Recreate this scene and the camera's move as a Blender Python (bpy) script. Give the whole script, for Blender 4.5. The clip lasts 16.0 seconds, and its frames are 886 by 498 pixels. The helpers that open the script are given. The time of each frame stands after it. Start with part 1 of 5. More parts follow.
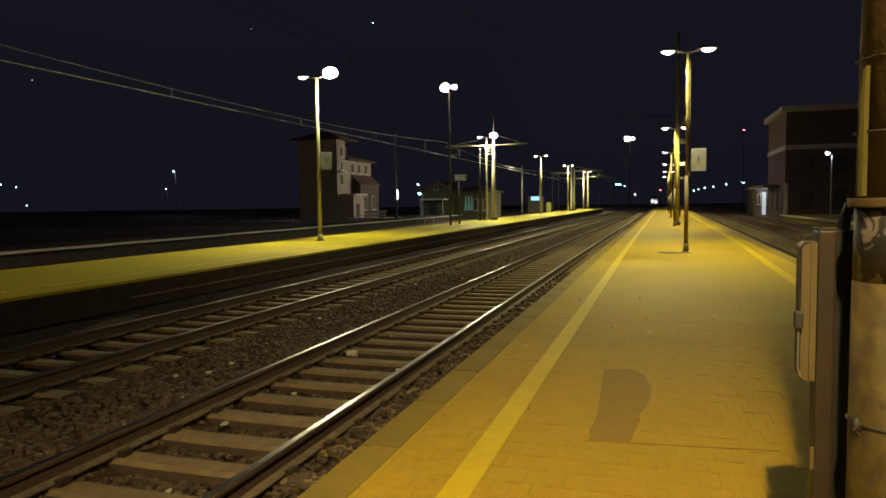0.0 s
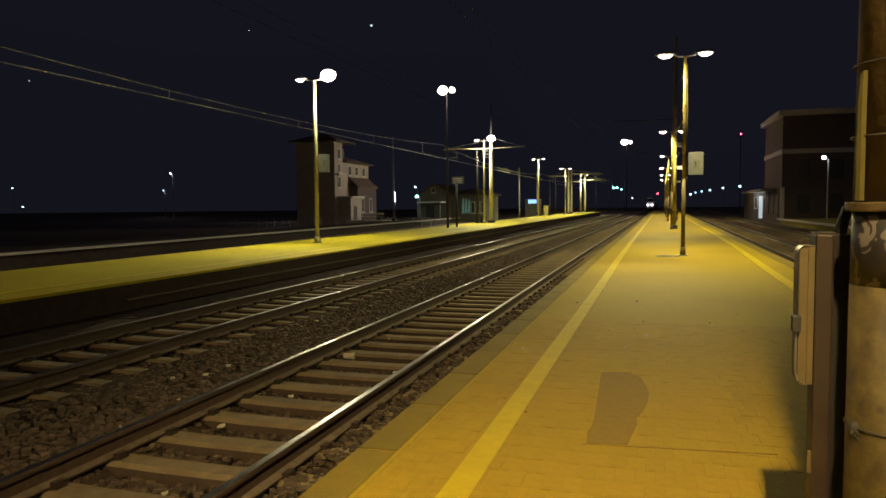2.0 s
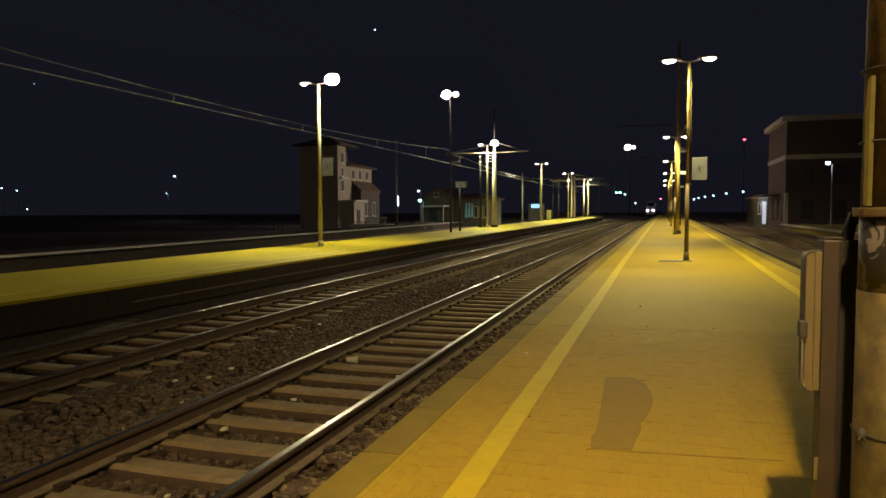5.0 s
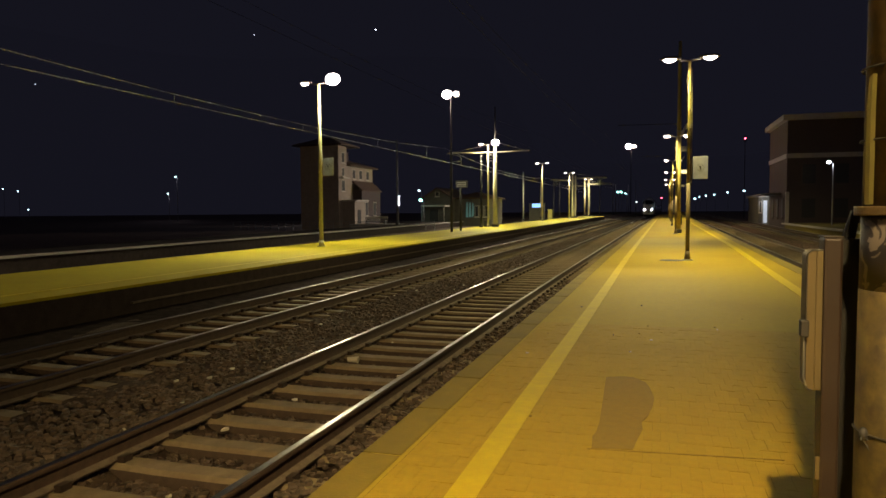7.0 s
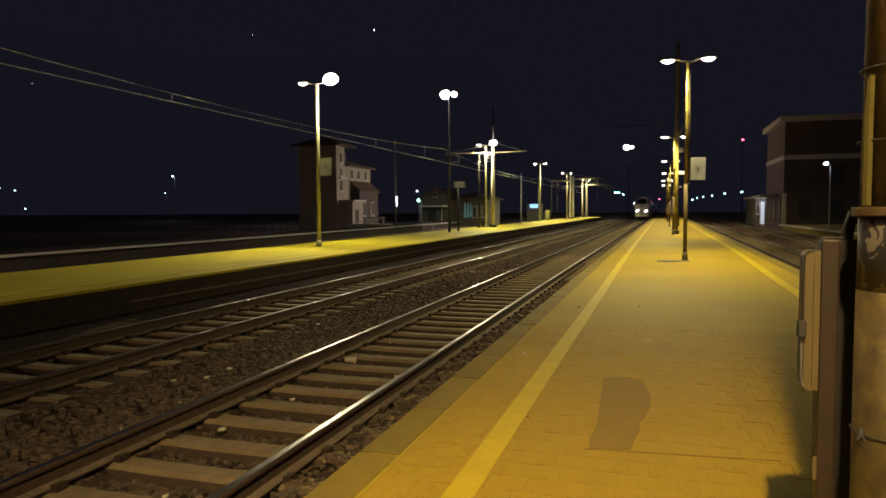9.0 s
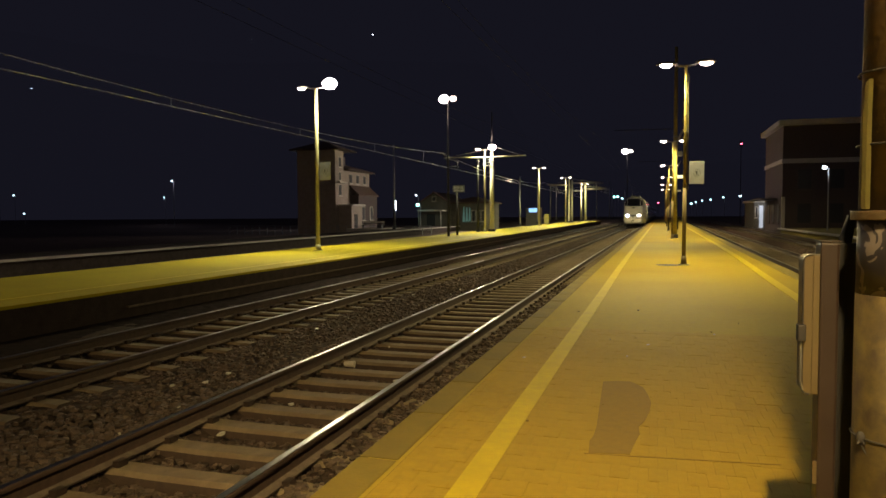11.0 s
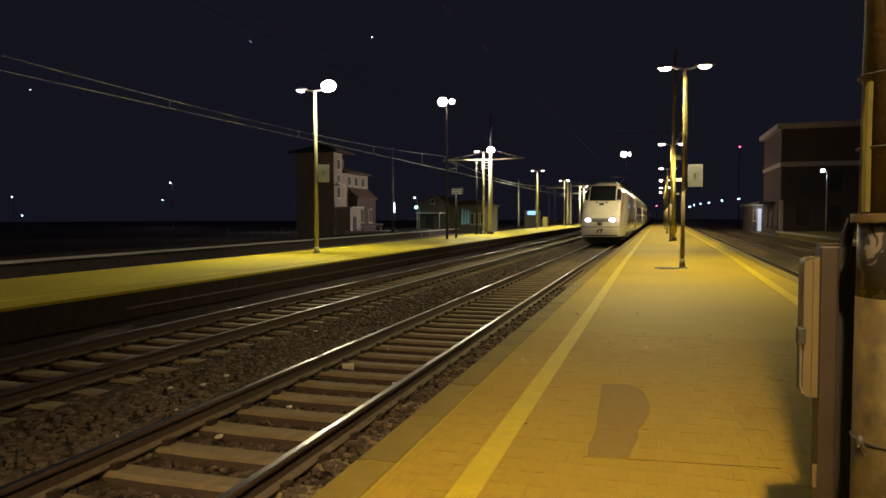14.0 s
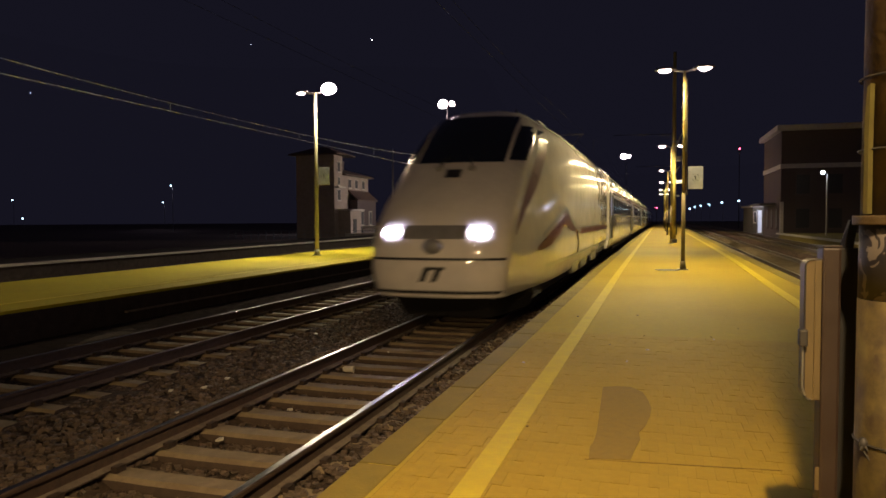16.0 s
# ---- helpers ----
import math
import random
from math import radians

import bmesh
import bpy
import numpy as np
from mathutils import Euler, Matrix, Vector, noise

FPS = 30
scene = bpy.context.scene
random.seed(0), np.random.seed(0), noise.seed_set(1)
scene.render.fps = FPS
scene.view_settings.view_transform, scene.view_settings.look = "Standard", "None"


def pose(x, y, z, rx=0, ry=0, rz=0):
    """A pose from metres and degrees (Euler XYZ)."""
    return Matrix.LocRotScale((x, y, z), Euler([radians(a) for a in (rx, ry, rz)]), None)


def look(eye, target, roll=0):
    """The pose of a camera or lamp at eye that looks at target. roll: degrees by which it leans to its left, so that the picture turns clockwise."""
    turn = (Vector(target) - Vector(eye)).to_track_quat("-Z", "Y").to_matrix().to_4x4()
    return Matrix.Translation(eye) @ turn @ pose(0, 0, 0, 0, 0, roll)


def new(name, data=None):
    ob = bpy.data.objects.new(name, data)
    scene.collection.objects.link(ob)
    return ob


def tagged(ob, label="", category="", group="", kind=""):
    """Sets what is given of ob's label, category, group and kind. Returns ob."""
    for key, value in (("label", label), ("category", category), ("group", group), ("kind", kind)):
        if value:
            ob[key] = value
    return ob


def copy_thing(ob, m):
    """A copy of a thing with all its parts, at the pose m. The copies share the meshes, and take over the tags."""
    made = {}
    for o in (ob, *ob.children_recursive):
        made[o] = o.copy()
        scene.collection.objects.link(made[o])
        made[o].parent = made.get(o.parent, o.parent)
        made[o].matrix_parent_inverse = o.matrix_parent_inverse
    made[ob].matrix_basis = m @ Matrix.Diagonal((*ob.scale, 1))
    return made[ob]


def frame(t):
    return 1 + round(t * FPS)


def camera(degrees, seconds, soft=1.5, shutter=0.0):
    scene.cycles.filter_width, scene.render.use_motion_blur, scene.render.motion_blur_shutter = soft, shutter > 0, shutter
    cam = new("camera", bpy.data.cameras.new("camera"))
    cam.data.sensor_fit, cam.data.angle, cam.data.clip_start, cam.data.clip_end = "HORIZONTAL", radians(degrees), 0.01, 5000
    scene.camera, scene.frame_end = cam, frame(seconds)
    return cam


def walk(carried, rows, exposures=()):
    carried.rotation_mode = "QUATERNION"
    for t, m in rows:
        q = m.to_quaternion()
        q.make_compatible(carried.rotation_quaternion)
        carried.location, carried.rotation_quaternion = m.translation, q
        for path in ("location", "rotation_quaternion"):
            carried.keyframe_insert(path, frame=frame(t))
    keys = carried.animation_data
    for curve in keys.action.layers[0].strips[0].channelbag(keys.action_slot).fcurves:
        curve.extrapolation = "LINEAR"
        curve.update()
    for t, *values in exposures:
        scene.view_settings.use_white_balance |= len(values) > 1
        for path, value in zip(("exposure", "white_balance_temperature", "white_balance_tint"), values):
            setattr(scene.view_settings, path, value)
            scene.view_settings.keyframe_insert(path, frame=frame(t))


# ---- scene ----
cam = camera(65.08, 16.0, soft=1.6, shutter=0.6)


def view(x, y, z, yaw, pitch, roll):
    a, b = radians(yaw), radians(pitch)
    way = Vector((-math.sin(a) * math.cos(b), math.cos(a) * math.cos(b), math.sin(b)))
    return look((x, y, z), Vector((x, y, z)) + way, roll)


# seconds, place, yaw to the left, pitch, roll: a phone held by hand
PATH = [
    (0.0, 0.0138, -0.0043, 1.4828, 17.210, -3.736, -0.689),
    (0.5, 0.0117, -0.0069, 1.4839, 17.227, -3.693, -0.711),
    (1.0, 0.0062, -0.0075, 1.4809, 17.046, -3.772, -0.567),
    (1.5, 0.0093, -0.0065, 1.4827, 16.905, -3.589, -0.559),
    (2.0, 0.0097, -0.0065, 1.4827, 16.975, -3.512, -0.500),
    (2.5, 0.0110, -0.0040, 1.4829, 17.015, -3.355, -0.409),
    (3.0, 0.0139, -0.0048, 1.4819, 17.160, -3.217, -0.514),
    (3.5, 0.0148, -0.0025, 1.4831, 17.303, -3.151, -0.449),
    (4.0, 0.0086, -0.0063, 1.4828, 17.237, -3.126, -0.308),
    (6.5, -0.0035, -0.0027, 1.4786, 17.197, -3.234, -0.234),
    (7.0, 0.0000, -0.0000, 1.4810, 17.278, -3.196, -0.383),
    (7.5, 0.0026, -0.0019, 1.4804, 17.252, -3.110, -0.318),
    (8.0, 0.0013, -0.0023, 1.4804, 17.202, -3.085, -0.379),
    (8.5, -0.0022, 0.0022, 1.4780, 17.160, -3.146, -0.211),
    (9.0, -0.0021, 0.0003, 1.4785, 17.085, -3.169, -0.216),
    (11.5, -0.0029, 0.0017, 1.4787, 16.994, -2.776, -0.323),
    (12.0, 0.0019, 0.0052, 1.4791, 17.006, -2.810, -0.381),
    (12.5, 0.0002, 0.0026, 1.4792, 17.075, -2.723, -0.431),
    (13.0, -0.0039, 0.0037, 1.4813, 17.070, -2.668, -0.230),
    (13.5, -0.0044, 0.0078, 1.4793, 16.996, -2.680, -0.173),
    (14.0, -0.0076, 0.0057, 1.4773, 16.883, -2.612, -0.180),
    (14.5, -0.0104, 0.0118, 1.4766, 16.823, -2.652, -0.132),
    (15.0, -0.0130, 0.0111, 1.4766, 16.750, -2.682, -0.123),
    (15.5, -0.0117, 0.0095, 1.4772, 16.839, -2.617, -0.213),
    (16.0, -0.0114, 0.0076, 1.4782, 16.907, -2.421, -0.272),
]
# the clip's white balance drifts slowly towards magenta
walk(cam, [(r[0], view(*r[1:])) for r in PATH], [(0.0, 0.0, 6350, 10), (4.0, 0.0, 6350, 15), (8.0, 0.0, 6350, 18), (12.5, 0.0, 6250, 19), (15.5, 0.03, 6100, 24), (16.0, 0.03, 6100, 30)])

# ---------- light ----------
SODIUM = (1.0, 0.715, 0.28)
PALE = (1.0, 0.835, 0.34)
MIDDLE = (1.0, 0.93, 0.48)
GREENISH = (1.0, 0.97, 0.54)     # whiter lamps on the far platform
scene.view_settings.exposure = 0.0
world = bpy.data.worlds.new("night_sky")
world.use_nodes = True
scene.world = world
wn = world.node_tree.nodes["Background"]
wn.inputs[0].default_value = (0.40, 0.405, 0.66, 1)
wn.inputs[1].default_value = 0.0172


def spot(x, y, z, tx, ty, tz, power, size=110, blend=1.0, colour=SODIUM, radius=0.12):
    d = bpy.data.lights.new("lamp_light", "SPOT")
    d.energy, d.color, d.spot_size, d.spot_blend, d.shadow_soft_size = power, colour, radians(size), blend, radius
    ob = new("lamp_light", d)
    ob.matrix_world = look((x, y, z), (tx, ty, tz))
    return ob


def point(x, y, z, power, colour=SODIUM, radius=0.1):
    d = bpy.data.lights.new("lamp_light", "POINT")
    d.energy, d.color, d.shadow_soft_size = power, colour, radius
    ob = new("lamp_light", d)
    ob.location = (x, y, z)
    return ob


# ---------- plan ----------
def off(y):
    """sideways bend of the near tracks and platform"""
    d = y - 18
    return 0.008 * (d + math.sqrt(d * d + 120)) / 2 - 0.008 * (-18 + math.sqrt(18 * 18 + 120)) / 2


def offs(y, k):
    d = y - 18
    return k * (d + math.sqrt(d * d + 120)) / 2 - k * (-18 + math.sqrt(18 * 18 + 120)) / 2


RAIL = -0.32            # top of rail, platform top is 0
TRACK1, TRACK2, TRACK3, TRACK4 = -3.41, -7.22, -17.6, -27.5
EDGE, COPING = -1.735, -1.457


def xr(y):
    return 3.27 + offs(y, 0.016)


def xl(y):
    return -10.28 - offs(y, 0.006)


def yl(y):
    """yellow line towards the near track"""
    return -1.05 + off(y) + 0.02 * math.exp(-((y - 12) / 5) ** 2)


def yr(y):
    """yellow line towards the yard tracks"""
    a, b = y - 13, y - 26
    return 2.22 + 0.015 * (a + math.sqrt(a * a + 16)) - 0.010 * (b + math.sqrt(b * b + 16))


# ---------- materials ----------
def mat(name, c1, c2=None, scale=8.0, rough=0.7, metal=0.0, bump=0.0, fine=None, spec=0.5, third=None, third_scale=0.8, third_amt=0.5, random_amt=0.0):
    m = bpy.data.materials.new(name)
    m.use_nodes = True
    nt = m.node_tree
    b = nt.nodes["Principled BSDF"]
    b.inputs["Roughness"].default_value = rough
    b.inputs["Metallic"].default_value = metal
    b.inputs["Specular IOR Level"].default_value = spec
    c2 = c2 or tuple(v * 0.75 for v in c1)
    tc = nt.nodes.new("ShaderNodeTexCoord")
    n1 = nt.nodes.new("ShaderNodeTexNoise")
    n1.inputs["Scale"].default_value = scale
    n1.inputs["Detail"].default_value = 6
    n1.inputs["Roughness"].default_value = 0.65
    nt.links.new(tc.outputs["Object"], n1.inputs["Vector"])
    rp = nt.nodes.new("ShaderNodeValToRGB")
    rp.color_ramp.elements[0].position, rp.color_ramp.elements[1].position = 0.32, 0.68
    rp.color_ramp.elements[0].color, rp.color_ramp.elements[1].color = (*c2, 1), (*c1, 1)
    nt.links.new(n1.outputs["Fac"], rp.inputs[0])
    out = rp.outputs[0]
    if third:
        n2 = nt.nodes.new("ShaderNodeTexNoise")
        n2.inputs["Scale"].default_value = third_scale
        n2.inputs["Detail"].default_value = 4
        nt.links.new(tc.outputs["Object"], n2.inputs["Vector"])
        r2 = nt.nodes.new("ShaderNodeValToRGB")
        r2.color_ramp.elements[0].position, r2.color_ramp.elements[1].position = 0.45, 0.7
        nt.links.new(n2.outputs["Fac"], r2.inputs[0])
        mul = nt.nodes.new("ShaderNodeMath")
        mul.operation = "MULTIPLY"
        mul.inputs[1].default_value = third_amt
        nt.links.new(r2.outputs[0], mul.inputs[0])
        mx = nt.nodes.new("ShaderNodeMixRGB")
        nt.links.new(mul.outputs[0], mx.inputs[0])
        nt.links.new(out, mx.inputs[1])
        mx.inputs[2].default_value = (*third, 1)
        out = mx.outputs[0]
    if random_amt:
        oi = nt.nodes.new("ShaderNodeObjectInfo")
        geo = nt.nodes.new("ShaderNodeNewGeometry")
        add = nt.nodes.new("ShaderNodeMath")
        add.operation = "ADD"
        nt.links.new(oi.outputs["Random"], add.inputs[0])
        nt.links.new(geo.outputs["Random Per Island"], add.inputs[1])
        mr = nt.nodes.new("ShaderNodeMapRange")
        mr.inputs[2].default_value = 2.0
        mr.inputs[3].default_value, mr.inputs[4].default_value = 1 - random_amt, 1 + random_amt
        nt.links.new(add.outputs[0], mr.inputs[0])
        hs = nt.nodes.new("ShaderNodeHueSaturation")
        nt.links.new(mr.outputs[0], hs.inputs["Value"])
        nt.links.new(out, hs.inputs["Color"])
        out = hs.outputs[0]
    nt.links.new(out, b.inputs["Base Color"])
    rr = nt.nodes.new("ShaderNodeMapRange")
    rr.inputs[3].default_value, rr.inputs[4].default_value = max(0, rough - 0.1), min(1, rough + 0.1)
    nt.links.new(n1.outputs["Fac"], rr.inputs[0])
    nt.links.new(rr.outputs[0], b.inputs["Roughness"])
    if bump:
        bp = nt.nodes.new("ShaderNodeBump")
        bp.inputs["Strength"].default_value = bump
        bp.inputs["Distance"].default_value = 0.02
        if fine:
            n3 = nt.nodes.new("ShaderNodeTexNoise")
            n3.inputs["Scale"].default_value = fine
            n3.inputs["Detail"].default_value = 5
            nt.links.new(tc.outputs["Object"], n3.inputs["Vector"])
            nt.links.new(n3.outputs["Fac"], bp.inputs["Height"])
        else:
            nt.links.new(n1.outputs["Fac"], bp.inputs["Height"])
        nt.links.new(bp.outputs[0], b.inputs["Normal"])
    return m


def glow(name, colour, strength):
    m = bpy.data.materials.new(name)
    m.use_nodes = True
    b = m.node_tree.nodes["Principled BSDF"]
    b.inputs["Base Color"].default_value = (0.3, 0.3, 0.3, 1)
    b.inputs["Emission Color"].default_value = (*colour, 1)
    b.inputs["Emission Strength"].default_value = strength
    return m


def glass(name, colour=(0.01, 0.012, 0.015), rough=0.06):
    m = bpy.data.materials.new(name)
    m.use_nodes = True
    b = m.node_tree.nodes["Principled BSDF"]
    b.inputs["Base Color"].default_value = (*colour, 1)
    b.inputs["Roughness"].default_value = rough
    b.inputs["IOR"].default_value = 1.5
    return m


PAVER = mat("tan_paver", (0.43, 0.303, 0.018), (0.35, 0.243, 0.014), 14, 0.75, bump=0.25, fine=90, third=(0.27, 0.18, 0.014), third_scale=0.5, third_amt=0.45, random_amt=0.06, spec=0.2)
SLAB = mat("platform_paving", (0.43, 0.325, 0.016), (0.35, 0.262, 0.012), 9, 0.75, bump=0.25, fine=60, third=(0.27, 0.18, 0.014), third_scale=0.25, third_amt=0.45, spec=0.2)
SLABL = mat("worn_asphalt_platform", (0.46, 0.38, 0.007), (0.38, 0.312, 0.006), 6, 0.8, bump=0.3, fine=40, third=(0.27, 0.21, 0.016), third_scale=0.3, third_amt=0.5, spec=0.2)
JOINT = mat("sand_joint", (0.26, 0.178, 0.014), None, 30, 0.95)
COPE = mat("coping_concrete", (0.24, 0.18, 0.016), (0.185, 0.138, 0.012), 6, 0.85, bump=0.3, fine=50, third=(0.14, 0.105, 0.017), third_amt=0.5, random_amt=0.08)
YELLOW = mat("worn_yellow_paint", (0.60, 0.48, 0.002), (0.52, 0.40, 0.003), 10, 0.6, third=(0.45, 0.33, 0.012), third_scale=3.0, third_amt=0.45, spec=0.15)
PATCH = mat("mortar_patch", (0.275, 0.188, 0.022), (0.225, 0.152, 0.018), 16, 0.85, bump=0.2, fine=60)
BALLAST = mat("ballast_gravel", (0.085, 0.06, 0.042), (0.035, 0.026, 0.02), 16, 0.9, bump=1.0, fine=22, third=(0.06, 0.045, 0.035), third_scale=0.6, spec=0.1)
STONE = mat("ballast_stone", (0.135, 0.097, 0.068), (0.055, 0.04, 0.03), 12, 0.8, random_amt=0.75)
SOIL = mat("dark_soil", (0.17, 0.12, 0.10), (0.10, 0.07, 0.06), 3, 0.95, bump=0.6, fine=12, spec=0.1)
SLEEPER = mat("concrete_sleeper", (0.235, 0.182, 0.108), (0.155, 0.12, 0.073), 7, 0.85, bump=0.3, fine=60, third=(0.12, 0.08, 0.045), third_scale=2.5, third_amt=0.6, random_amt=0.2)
SIDEBROWN = mat("dark_sleeper_side", (0.075, 0.05, 0.034), (0.045, 0.03, 0.022), 9, 0.9, bump=0.3, fine=40)
RAILTOP = mat("polished_rail_head", (0.36, 0.35, 0.33), (0.27, 0.26, 0.25), 20, 0.32, 1.0)
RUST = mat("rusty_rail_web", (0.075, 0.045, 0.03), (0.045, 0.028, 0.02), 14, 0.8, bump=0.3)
DUST = mat("brake_dust", (0.17, 0.13, 0.10), (0.09, 0.066, 0.05), 9, 0.9, bump=0.2)
CLIP = mat("rail_clip_steel", (0.07, 0.05, 0.04), None, 20, 0.7, 0.6)
SHADED = mat("painted_shade", (0.045, 0.036, 0.034), (0.022, 0.018, 0.018), 5, 0.95, bump=0.6, fine=18, spec=0.0)
YARD = mat("yard_ballast", (0.17, 0.105, 0.078), (0.07, 0.045, 0.035), 10, 0.95, bump=0.8, fine=16, third=(0.10, 0.062, 0.048), third_scale=0.7, spec=0.1)
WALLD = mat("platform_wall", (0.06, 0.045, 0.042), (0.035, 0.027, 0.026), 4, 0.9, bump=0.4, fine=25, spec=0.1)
POLEY = mat("pale_yellow_pole_paint", (0.26, 0.225, 0.05), (0.20, 0.172, 0.04), 5, 0.5, bump=0.1, third=(0.3, 0.22, 0.08), third_scale=2, third_amt=0.35)
POLEL = mat("bright_yellow_pole_paint", (0.46, 0.43, 0.26), (0.38, 0.355, 0.21), 5, 0.5, bump=0.1, third=(0.36, 0.32, 0.19), third_scale=2, third_amt=0.35)
POLEB = mat("brown_stained_pole", (0.15, 0.115, 0.04), (0.105, 0.08, 0.03), 5, 0.6, bump=0.1, third=(0.13, 0.09, 0.04), third_scale=2, third_amt=0.5)
CONC = mat("mast_concrete", (0.50, 0.46, 0.33), (0.38, 0.35, 0.25), 5, 0.8, bump=0.3, fine=40)
PALEMAST = mat("painted_mast", (0.34, 0.29, 0.075), (0.25, 0.21, 0.055), 4, 0.6, bump=0.15, third=(0.19, 0.15, 0.06), third_scale=2, third_amt=0.5)
STEEL = mat("galvanised_steel", (0.32, 0.32, 0.31), (0.22, 0.22, 0.22), 8, 0.5, 0.7)
DARKM = mat("dark_painted_metal", (0.03, 0.028, 0.028), None, 8, 0.6)
BLACK = mat("black_rubber", (0.012, 0.012, 0.013), None, 20, 0.7)
SIGNW = mat("printed_sign_face", (0.46, 0.50, 0.60), None, 6, 0.5)
INK = mat("dark_print", (0.05, 0.05, 0.05), None, 10, 0.6)
HEADG = glow("lamp_glass_lit", (1.0, 0.80, 0.62), 22)
HEADGB = glow("lamp_glass_glare", (1.0, 0.80, 0.64), 120)
HOUSING = mat("lamp_housing", (0.30, 0.29, 0.27), None, 8, 0.5)
WIRE = mat("bare_copper_wire", (0.60, 0.61, 0.66), None, 10, 0.45, 0.3)


# ---------- mesh helpers ----------
def bm_box(x0, y0, z0, x1, y1, z1, bevel=0.0, bm=None):
    own = bm or bmesh.new()
    vs = [own.verts.new(v) for v in ((x0, y0, z0), (x1, y0, z0), (x1, y1, z0), (x0, y1, z0), (x0, y0, z1), (x1, y0, z1), (x1, y1, z1), (x0, y1, z1))]
    fs = [own.faces.new([vs[i] for i in f]) for f in ((3, 2, 1, 0), (4, 5, 6, 7), (0, 1, 5, 4), (1, 2, 6, 5), (2, 3, 7, 6), (3, 0, 4, 7))]
    if bevel:
        es = list({e for f in fs for e in f.edges})
        bmesh.ops.bevel(own, geom=es, offset=bevel, segments=2, affect="EDGES", profile=0.6)
    return own


def bm_tube(pts, r, n=10, r2=None, bm=None, caps=True):
    """round tube along points, radius from r to r2"""
    own = bm or bmesh.new()
    r2 = r if r2 is None else r2
    pts = [Vector(p) for p in pts]
    rings = []
    for i, p in enumerate(pts):
        d = (pts[min(i + 1, len(pts) - 1)] - pts[max(i - 1, 0)]).normalized()
        a = d.cross(Vector((0, 0, 1)) if abs(d.z) < 0.9 else Vector((1, 0, 0))).normalized()
        b = d.cross(a)
        rad = r + (r2 - r) * i / max(1, len(pts) - 1)
        rings.append([own.verts.new(p + a * rad * math.cos(2 * math.pi * k / n) + b * rad * math.sin(2 * math.pi * k / n)) for k in range(n)])
    for A, B in zip(rings, rings[1:]):
        for k in range(n):
            f = own.faces.new((A[k], A[(k + 1) % n], B[(k + 1) % n], B[k]))
            f.smooth = n > 6
    if caps:
        own.faces.new(rings[0][::-1])
        own.faces.new(rings[-1])
    return own


def bm_ball(c, rx, ry, rz, seg=14, rings=8, bm=None):
    own = bm or bmesh.new()
    g = bmesh.ops.create_uvsphere(own, u_segments=seg, v_segments=rings, radius=1.0)
    for v in g["verts"]:
        v.co = Vector((c[0] + v.co.x * rx, c[1] + v.co.y * ry, c[2] + v.co.z * rz))
    for f in own.faces:
        f.smooth = True
    return own


def bm_loft(sections, closed=True):
    """sections: lists of points, joined one to the next"""
    own = bmesh.new()
    rings = [[own.verts.new(p) for p in s] for s in sections]
    n = len(rings[0])
    for A, B in zip(rings, rings[1:]):
        for k in range(n if closed else n - 1):
            own.faces.new((A[k], A[(k + 1) % n], B[(k + 1) % n], B[k]))
    if closed:
        own.faces.new(rings[0][::-1])
        own.faces.new(rings[-1])
    return own


def mesh_of(bm, name, material):
    bmesh.ops.recalc_face_normals(bm, faces=bm.faces)
    me = bpy.data.meshes.new(name)
    bm.to_mesh(me)
    bm.free()
    me.materials.append(material)
    return me


def part(name, bm, material, parent, label=""):
    ob = new(name, mesh_of(bm, name, material))
    ob.parent = parent
    if label:
        ob["label"] = label
    return ob


def thing(name, m, label, category, group="", kind=""):
    ob = new(name)
    ob.empty_display_size = 0.2
    ob.matrix_basis = m
    return tagged(ob, label, category, group, kind)


def solid(name, bm, material, label, category, kind="", group=""):
    ob = new(name, mesh_of(bm, name, material))
    return tagged(ob, label, category, group, kind)


def quads(name, verts, faces, material, smooth=False):
    me = bpy.data.meshes.new(name)
    me.from_pydata(verts, [], faces)
    me.materials.append(material)
    if smooth:
        me.polygons.foreach_set("use_smooth", [True] * len(me.polygons))
    me.update()
    return me


def strip(fx0, fx1, ys, z0, z1):
    """slab between two lines that run along the tracks"""
    return bm_loft([[(fx0(y), y, z0), (fx1(y), y, z0), (fx1(y), y, z1), (fx0(y), y, z1)] for y in ys])


def span(a, b, step):
    n = max(1, round((b - a) / step))
    return [a + (b - a) * i / n for i in range(n + 1)]


# ---------- ground ----------
def ground():
    n = 80
    xs = [-1800 + 3600 * i / n for i in range(n + 1)]
    verts = [(x, y + 1200, -0.70) for y in xs for x in xs]
    faces = [(j * (n + 1) + i, j * (n + 1) + i + 1, (j + 1) * (n + 1) + i + 1, (j + 1) * (n + 1) + i) for j in range(n) for i in range(n)]
    tagged(new("ground", quads("ground", verts, faces, SOIL)), "dark bare railway yard soil at night", "ground", kind="structure")


